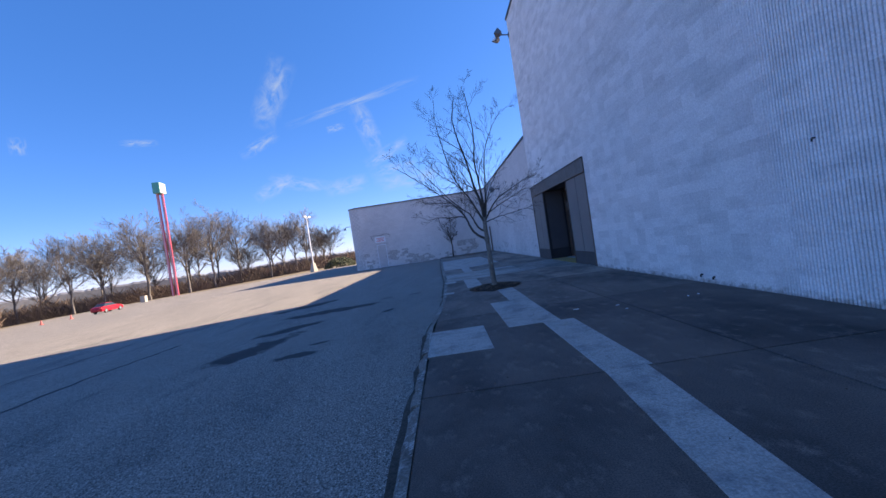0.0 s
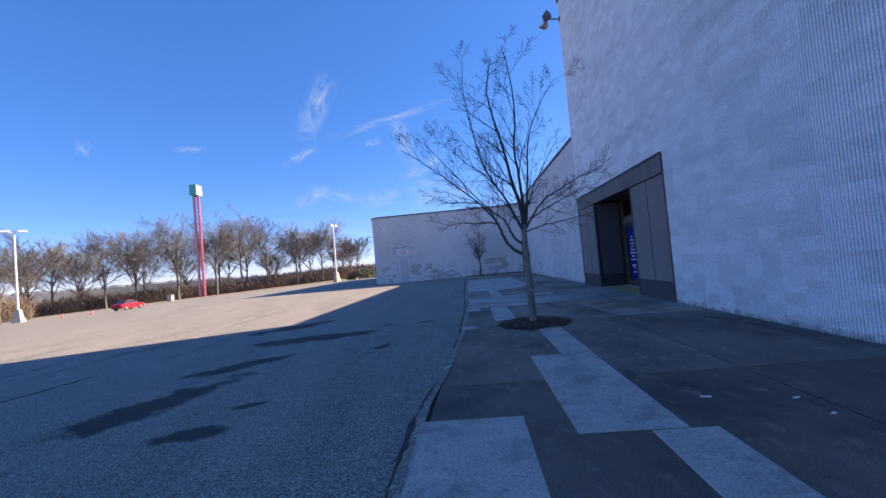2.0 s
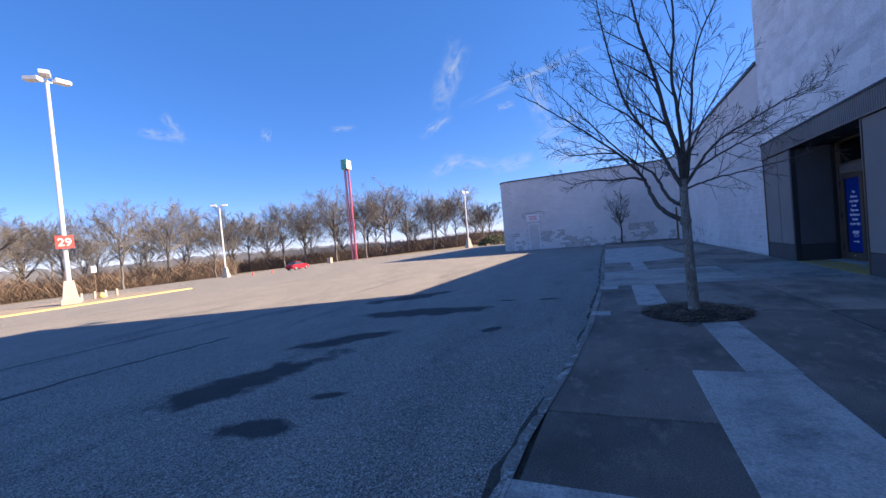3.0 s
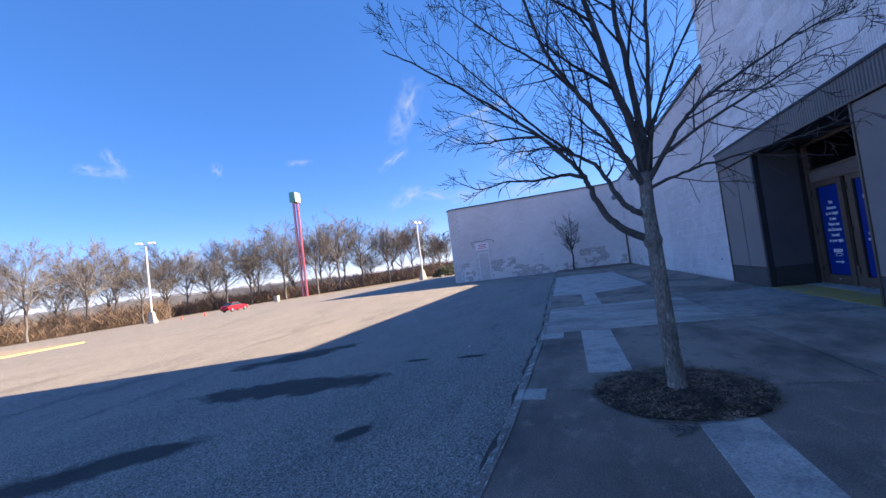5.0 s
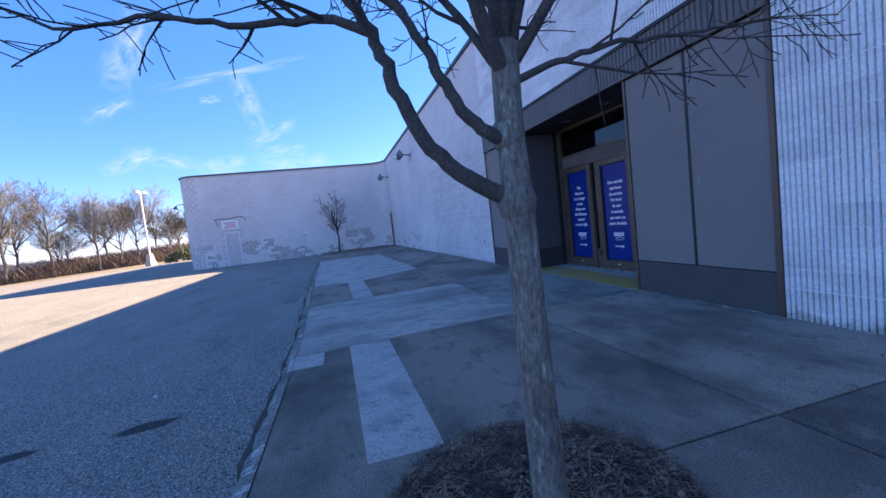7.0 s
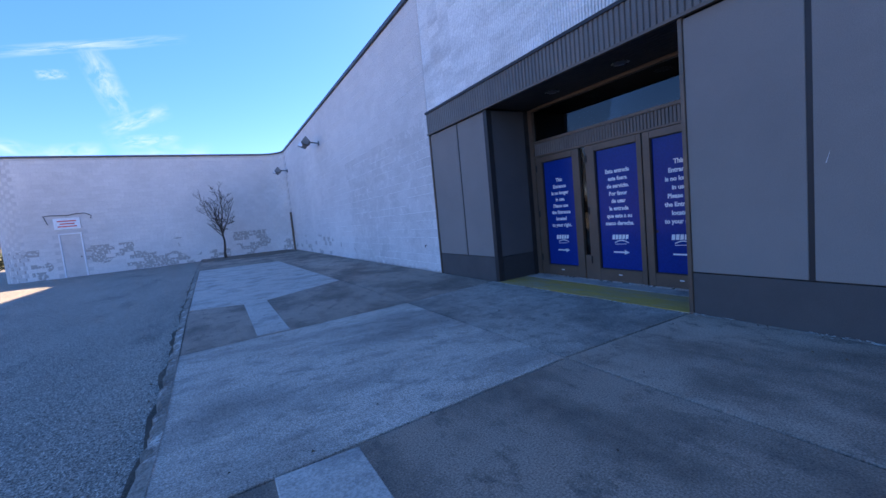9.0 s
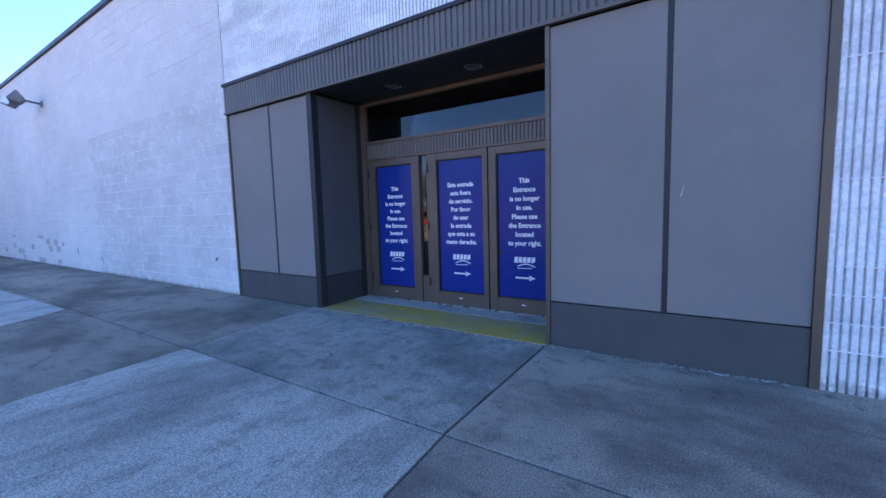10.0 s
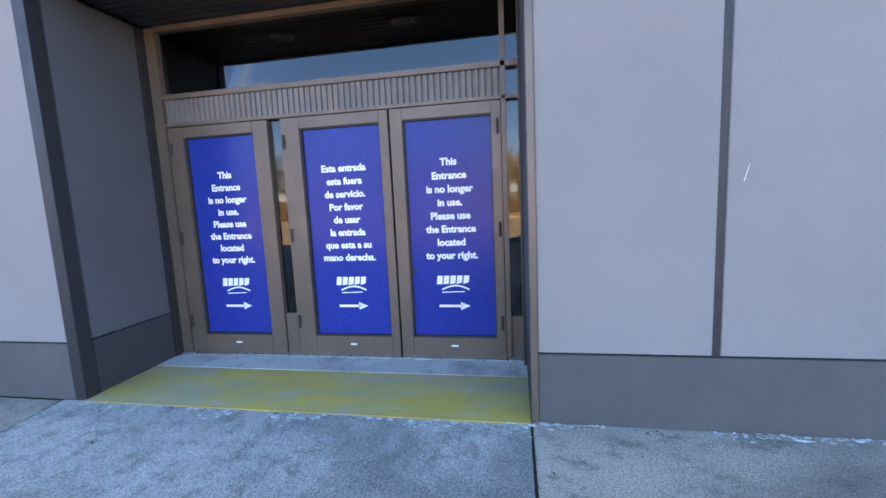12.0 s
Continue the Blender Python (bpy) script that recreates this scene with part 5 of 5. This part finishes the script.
# lamp island with a yellow kerb, a small post sign and concrete stops
island = tagged(thing("traffic_island", (0, 0, 0)), "long low lot island with a yellow painted kerb", "traffic island", kind="structure")
part("island_top", prism([(-30.6, -8), (-30.6, 26.6), (-31.6, 27.2), (-33.5, 27.2), (-37.5, 26), (-37.5, -8)], -1.2, -0.57), M_GRAVEL, island, "bare tan soil and gravel")
part("kerb", box(-30.6, -30.4, -8, 26.8, -1.2, -0.52, 0.02), M_YKERB, island, "yellow painted kerb")
post = tagged(thing("post_sign", (-36.3, 23.3, -0.58), 65), "small white sign on a thin post", "sign")
raw("post", *rod((0, 0, 0), (0, 0, 2.2), 0.035, 8), M_RUST, post)
part("plate", box(-0.16, 0.16, -0.07, -0.045, 1.95, 2.45, 0.005), M_DOORWHITE, post)
for x, y in ((-34.5, 21.5), (-35.3, 22.7), (-35.3, 23.4), (-35.3, 24.15)):
    tagged(part("concrete_stop", box(x - 0.07, x + 0.07, y - 0.07, y + 0.07, -0.58, -0.02, 0.02), M_CONC_BASE), "pale concrete stop block on the lot island", "bollard", "stops on the island")
bm = bmesh.new()
bmesh.ops.create_icosphere(bm, subdivisions=2, radius=0.24)
for q in bm.verts:
    q.co *= 1 + 0.25 * noise.noise(q.co * 5)
bm.transform(pose(-35.1, 23.05, -0.4))
tagged(part("boulder", bm, M_YKERB), "small tan boulder on the soil of the lot island", "rock")

# tall roadside pylon sign
pyl = tagged(thing("pylon_sign", (-66.3, 99.5, ground_z(-66.3) - 0.7), 20), "very tall pink twin pole roadside sign with teal box", "pylon sign")
for s in (-1, 1):
    part("pole", box(s * 0.48 - 0.24, s * 0.48 + 0.24, -0.3, 0.3, -0.3, 26.0, 0.03), M_PINK, pyl)
    part("stripe", box(s * 0.48 - 0.13, s * 0.48 + 0.13, -0.33, -0.305, 0, 25.9), M_PALEPINK, pyl)
bm = box(-1.5, 1.5, -0.8, 0.8, 25.8, 28.4, 0.05)
bm.transform(pose(0, 0, 0, 0, 0, 80))
part("sign_box", bm, M_TEAL, pyl)
bm = box(-1.4, 1.4, -0.86, -0.81, 25.9, 28.3)
bm.transform(pose(0, 0, 0, 0, 0, 80))
part("sign_face", bm, M_SIGNFACE, pyl)


def car(at, turn):
    ob = tagged(thing("car", at, turn), "small red sedan parked at the far side of the lot", "car")
    prof = [(-2.15, 0.35), (-2.2, 0.62), (-2.1, 0.88), (-1.55, 0.96), (1.0, 0.95), (1.75, 0.82), (2.15, 0.62), (2.18, 0.38), (1.9, 0.25), (-1.9, 0.25)]
    bm = bmesh.new()
    l = [bm.verts.new((x, -0.86, z)) for x, z in prof]
    r = [bm.verts.new((x, 0.86, z)) for x, z in prof]
    bm.faces.new(l)
    bm.faces.new(r[::-1])
    for i in range(len(prof)):
        j = (i + 1) % len(prof)
        bm.faces.new((l[i], r[i], r[j], l[j]))
    bmesh.ops.recalc_face_normals(bm, faces=bm.faces[:])
    bmesh.ops.bevel(bm, geom=bm.edges[:], offset=0.07, segments=2, affect="EDGES")
    part("body", bm, M_CARRED, ob, smooth=False)
    for nm, inset, z1, m, top in (("cabin_glass", 0.0, 1.36, M_CARGLASS, 0.16), ("roof", 0.05, 1.43, M_CARRED, 0.0)):
        bm = bmesh.new()
        if nm == "roof":
            box(-1.0, 0.25, -0.62, 0.62, 1.35, 1.42, bm=bm)
            bmesh.ops.bevel(bm, geom=bm.edges[:], offset=0.03, segments=2, affect="EDGES")
        else:
            q = [[bm.verts.new((x, s * w, z)) for x, w, z in ((-1.65, 0.78, 0.93), (0.95, 0.78, 0.93), (0.28, 0.62, 1.36), (-1.02, 0.62, 1.36))] for s in (-1, 1)]
            bm.faces.new(q[0])
            bm.faces.new(q[1][::-1])
            for i in range(4):
                j = (i + 1) % 4
                bm.faces.new((q[0][i], q[1][i], q[1][j], q[0][j]))
            bmesh.ops.recalc_face_normals(bm, faces=bm.faces[:])
        part(nm, bm, m, ob)
    for x in (-1.35, 1.38):
        for s in (-1, 1):
            v, f = rod((x, s * 0.70, 0.32), (x, s * 0.89, 0.32), 0.32, 18)
            w = raw("wheel", v, f, M_TYRE, ob)
            v, f = rod((x, s * 0.80, 0.32), (x, s * 0.90, 0.32), 0.2, 14)
            raw("rim", v, f, M_CHROME, w)
    for s in (-1, 1):
        part("headlight", box(2.02, 2.17, s * 0.68 - 0.16, s * 0.68 + 0.16, 0.58, 0.70, 0.02), M_LENS, ob)
        part("tail_light", box(-2.2, -2.1, s * 0.68 - 0.14, s * 0.68 + 0.14, 0.68, 0.82, 0.02), M_RED, ob)
    return ob


small_car = car((-45.4, 54.6, ground_z(-45.4)), 90)
small_car.scale = (0.84, 0.88, 0.92)
for x, y in ((-47.6, 51.6), (-49.6, 49.8)):
    cone = tagged(thing("traffic_cone", (x, y, ground_z(x))), "small red traffic cone standing on the lot", "traffic cone", "cones by the car")
    part("base", box(-0.18, 0.18, -0.18, 0.18, 0, 0.04), M_RED, cone)
    raw("body", *rod((0, 0, 0.04), (0, 0, 0.55), 0.11, 10, 0.03), M_RED, cone)
cab = tagged(thing("utility_cabinet", (-62.6, 84.1, ground_z(-62.6))), "pale grey utility cabinet on the grass verge", "cabinet")
part("body", box(-0.5, 0.5, -0.4, 0.4, 0, 1.25, 0.03), M_CONC_BASE, cab)
part("lid", box(-0.55, 0.55, -0.45, 0.45, 1.25, 1.33, 0.02), M_CONC_BASE, cab)

# evergreen bush past the wing
bush = tagged(thing("bush", (-18.6, 73.5, ground_z(-18.6))), "low dark evergreen bush on the verge", "bush")
rg = random.Random(31)
v, f = [], []
for _ in range(1600):
    a, e, r = rg.uniform(0, 6.28), rg.uniform(0, 1.4), rg.uniform(0.6, 1.0) ** 0.5
    p = Vector((3.0 * r * math.cos(a) * math.cos(e), 2.0 * r * math.sin(a) * math.cos(e), 1.7 * r * math.sin(e) * rg.uniform(0.8, 1.1)))
    u = Vector((rg.gauss(0, 1), rg.gauss(0, 1), rg.gauss(0, 1))).normalized() * 0.16
    w = u.orthogonal().normalized() * 0.10
    i = len(v)
    v += [p - u, p + w, p + u, p - w]
    f.append((i, i + 1, i + 2, i + 3))
raw("foliage", v, f, M_EVERGREEN, bush)
raw("stem", *rod((0, 0, -0.05), (0, 0, 1.0), 0.12, 6, 0.04), M_FARBARK, bush)

# wood along the far edge: a few grown trees, repeated with turns and sizes
def wood_tree(seed, height, at):
    """A grown tree with a short stem and a broad domed crown."""
    rg = random.Random(seed)
    tree = tagged(thing("tree", at), "tall bare winter tree at the edge of the lot", "tree", "trees along the lot")
    v, f = [], []
    stem = rg.uniform(0.30, 0.40)
    pts = [Vector((rg.gauss(0, 0.005) * height * (i > 0), rg.gauss(0, 0.005) * height * (i > 0), height * stem * 1.5 * i / 7)) for i in range(8)]
    r = height * 0.014
    radii = [r * (1.35 if i == 0 else 1 - 0.5 * i / 7) for i in range(8)]
    tube(v, f, pts, radii, 6)
    raw("trunk", v, f, M_FARBARK, tree)
    v, f = [], []
    for k in range(15):
        a = k * 2.4 + rg.uniform(-0.4, 0.4)
        lift = (0.15 + 0.95 * ((k * 0.618) % 1.0)) if k else 0.03
        start = pts[3 + k % 5]
        way = Vector((math.cos(a) * math.sin(lift), math.sin(a) * math.sin(lift), math.cos(lift)))
        ln = (height - start.z) * rg.uniform(0.85, 1.0) * (1.0 - 0.25 * lift)
        grow(v, f, start, way, ln, r * 0.42, 3, rg, 4, 0.72, 6, 0.03, (5, 6, 7), 0.016, 0.075)
    raw("crown", v, f, M_FARBARK, tree)
    return tree


kinds = [wood_tree(100 + i, 16.0 + 1.4 * i, (-150 - 4 * i, 40 + 9 * i, -2.5)) for i in range(5)]
rg = random.Random(9)
n_t = 0
for row in range(3):
    az = -92.0
    while az < -6:
        az += rg.uniform(2.6, 5.0) + row * 0.4
        if az > -15:
            continue
        dist = (95 if az < -50 else 128) + row * 16 + rg.uniform(-6, 6)
        x, y = dist * math.sin(radians(az)), 5 + dist * math.cos(radians(az))
        s = rg.uniform(0.72, 1.12) * (0.88 if az < -50 else 1.0)
        k = rg.choice(kinds)
        t = copy_thing(k, pose(x, y, ground_z(x) - 0.1, 0, 0, rg.uniform(0, 360)) @ Matrix.Diagonal((s * 1.2, s * 1.2, s * rg.uniform(0.9, 1.1), 1)))
        t["group"] = "trees along the lot"
        n_t += 1
for k in kinds:
    k["group"] = "trees along the lot"
v, f = [], []
for _ in range(100000):
    az = rg.uniform(-95, -8)
    dist = (92 if az < -50 else 124) + rg.uniform(0, 34)
    x, y = dist * math.sin(radians(az)), 5 + dist * math.cos(radians(az))
    top = max(0.8, 2.4 + 3.0 * noise.noise((az * 0.25, dist * 0.06, 0)) + 1.0 * noise.noise((az * 1.3, dist * 0.2, 3)))
    h = rg.uniform(0.3, 1.1) + 1.6 * rg.random() ** 4
    w = rg.uniform(0.008, 0.024)
    i = len(v)
    dx, dy = rg.gauss(0, 0.5) * h, rg.gauss(0, 0.5) * h
    z = ground_z(x) - 0.15 + top * rg.random() ** 1.4
    c, s = math.cos(radians(az)), -math.sin(radians(az))
    v += [(x - w * c, y - w * s, z), (x + w * c, y + w * s, z), (x + dx * 0.5 + w, y + dy * 0.5, z + h * 0.6), (x + dx, y + dy, z + h)]
    f.append((i, i + 1, i + 2, i + 3))
tagged(raw("undergrowth", v, f, M_BRUSH), "dry brown brush below the trees at the lot's edge", "undergrowth", kind="stuff")

# flakes of white paint and pale grit where walls meet the pavement
rg = random.Random(61)
v, f = [], []
for _ in range(2600):
    if rg.random() < 0.6:
        y = rg.uniform(9.0, 15.9)
        x = WX - 0.012 - abs(rg.gauss(0, 0.03))
        if noise.noise((y * 1.3, 4.0, 0)) < -0.05:
            continue
    else:
        y = rg.uniform(RY0, RY1)
        x = WX - 0.045 - abs(rg.gauss(0, 0.03)) * (1.6 if noise.noise((y * 2.0, 0, 0)) > 0 else 0.5)
        if noise.noise((y * 3.1, 1.0, 0)) < -0.1:
            continue
    s = 0.003 + 0.016 * rg.random() ** 3
    a, n_c = rg.uniform(0, 6.28), rg.choice((3, 4, 5))
    z = 0.0065 + rg.uniform(0, 0.003)
    i = len(v)
    sx, sy = rg.uniform(0.4, 1.0), rg.uniform(0.8, 2.6)
    v += [(x + s * sx * math.cos(a + k * 6.283 / n_c) * rg.uniform(0.6, 1.1), y + s * sy * math.sin(a + k * 6.283 / n_c) * rg.uniform(0.6, 1.1), z + 0.001 * (k % 2)) for k in range(n_c)]
    f.append(tuple(range(i, i + n_c)))
tagged(raw("paint_flakes", v, f, M_FLAKE), "flakes of white paint lying along the foot of the wall", "litter", kind="stuff")

# far wooded ridge beyond the trees, distance haze tinted into its colour
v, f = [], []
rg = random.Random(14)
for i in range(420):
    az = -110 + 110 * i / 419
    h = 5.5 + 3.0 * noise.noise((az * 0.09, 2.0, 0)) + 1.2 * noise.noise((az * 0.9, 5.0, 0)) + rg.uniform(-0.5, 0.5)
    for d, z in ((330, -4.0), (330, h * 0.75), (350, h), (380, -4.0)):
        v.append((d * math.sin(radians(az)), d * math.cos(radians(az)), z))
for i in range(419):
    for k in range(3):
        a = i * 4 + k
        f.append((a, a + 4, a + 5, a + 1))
tagged(raw("backdrop", v, f, M_RIDGE), "low far ridge of winter woods, tinted blue-grey for haze", "hills", kind="structure")


# thin high clouds and a vapour trail
def cloud_mat():
    m = bpy.data.materials.new("thin high cloud")
    m.use_nodes = True
    n, l = m.node_tree.nodes, m.node_tree.links
    n.remove(n["Principled BSDF"])
    tc, oi = n.new("ShaderNodeTexCoord"), n.new("ShaderNodeObjectInfo")
    sep = n.new("ShaderNodeSeparateXYZ")
    l.new(tc.outputs["Object"], sep.inputs[0])

    def op(kind, p, q=0.0):
        x = n.new("ShaderNodeMath")
        x.operation = kind
        x.use_clamp = kind in ("SUBTRACT", "MULTIPLY")
        for i, v in enumerate((p, q)):
            if hasattr(v, "links"):
                l.new(v, x.inputs[i])
            else:
                x.inputs[i].default_value = v
        return x.outputs[0]

    fx = op("SUBTRACT", 1.0, op("POWER", op("ABSOLUTE", sep.outputs[0]), 2.0))
    fy = op("SUBTRACT", 1.0, op("POWER", op("ABSOLUTE", sep.outputs[1]), 1.3))
    mp = n.new("ShaderNodeMapping")
    mp.inputs["Scale"].default_value = (1.6, 1.1, 1)
    l.new(tc.outputs["Object"], mp.inputs["Vector"])
    t = n.new("ShaderNodeTexNoise")
    t.noise_dimensions = "4D"
    t.inputs["Scale"].default_value = 1.3
    t.inputs["Detail"].default_value = 7
    t.inputs["Roughness"].default_value = 0.62
    t.inputs["Distortion"].default_value = 0.6
    l.new(mp.outputs[0], t.inputs["Vector"])
    w = n.new("ShaderNodeMath")
    w.operation = "MULTIPLY"
    w.inputs[1].default_value = 37.0
    l.new(oi.outputs["Random"], w.inputs[0])
    l.new(w.outputs[0], t.inputs["W"])
    r = n.new("ShaderNodeMapRange")
    r.inputs["From Min"].default_value, r.inputs["From Max"].default_value = 0.40, 0.78
    l.new(t.outputs["Fac"], r.inputs["Value"])
    fac = op("MULTIPLY", op("MULTIPLY", op("MULTIPLY", fx, fy), r.outputs[0]), 0.95)
    tr, em, mx = n.new("ShaderNodeBsdfTransparent"), n.new("ShaderNodeEmission"), n.new("ShaderNodeMixShader")
    em.inputs["Color"].default_value = (0.72, 0.83, 1.0, 1)
    em.inputs["Strength"].default_value = CLOUD
    l.new(fac, mx.inputs[0])
    l.new(tr.outputs[0], mx.inputs[1])
    l.new(em.outputs[0], mx.inputs[2])
    l.new(mx.outputs[0], n["Material Output"].inputs["Surface"])
    return m


M_CLOUD = cloud_mat()
cm = bpy.data.meshes.new("cloud")
cm.from_pydata([(-1, -1, 0), (1, -1, 0), (1, 1, 0), (-1, 1, 0)], [], [(0, 1, 2, 3)])
cm.materials.append(M_CLOUD)
for az, el, ln, wd, tilt in ((-9.4, 20.3, 19, 1.2, 14), (-19.8, 21.7, 9.5, 3.8, 65), (-22.3, 15.7, 5.5, 1.6, 30), (-12.3, 17.3, 2.6, 1.1, 10), (-5.9, 13.4, 7.2, 2.0, 24),
                             (-21.2, 10.3, 6.0, 2.2, 25), (-18.2, 10.6, 8.0, 2.1, -12), (-12.0, 9.7, 6.5, 2.6, 6), (-5.3, 11.3, 7.0, 1.6, 7), (-3.5, 9.6, 9.8, 3.0, 3),
                             (-8.1, 17.0, 7.5, 3.0, -71), (-45.0, 15.4, 1.4, 1.9, 0), (-56.4, 14.9, 4.7, 1.4, -7), (-55.0, 15.7, 4.0, 1.4, -56), (-35.1, 16.1, 3.7, 0.9, 2)):
    d = Vector((math.sin(radians(az)) * math.cos(radians(el)), math.cos(radians(az)) * math.cos(radians(el)), math.sin(radians(el))))
    ob = new("cloud", cm)
    k = 2400 * math.tan(radians(0.5))
    ob.matrix_world = look(d * 2400, (0, 0, 0), -tilt) @ Matrix.Diagonal((ln * k, wd * k, 1, 1))
    tagged(ob, "thin wisp of white cloud in a blue sky", "cloud", kind="structure")
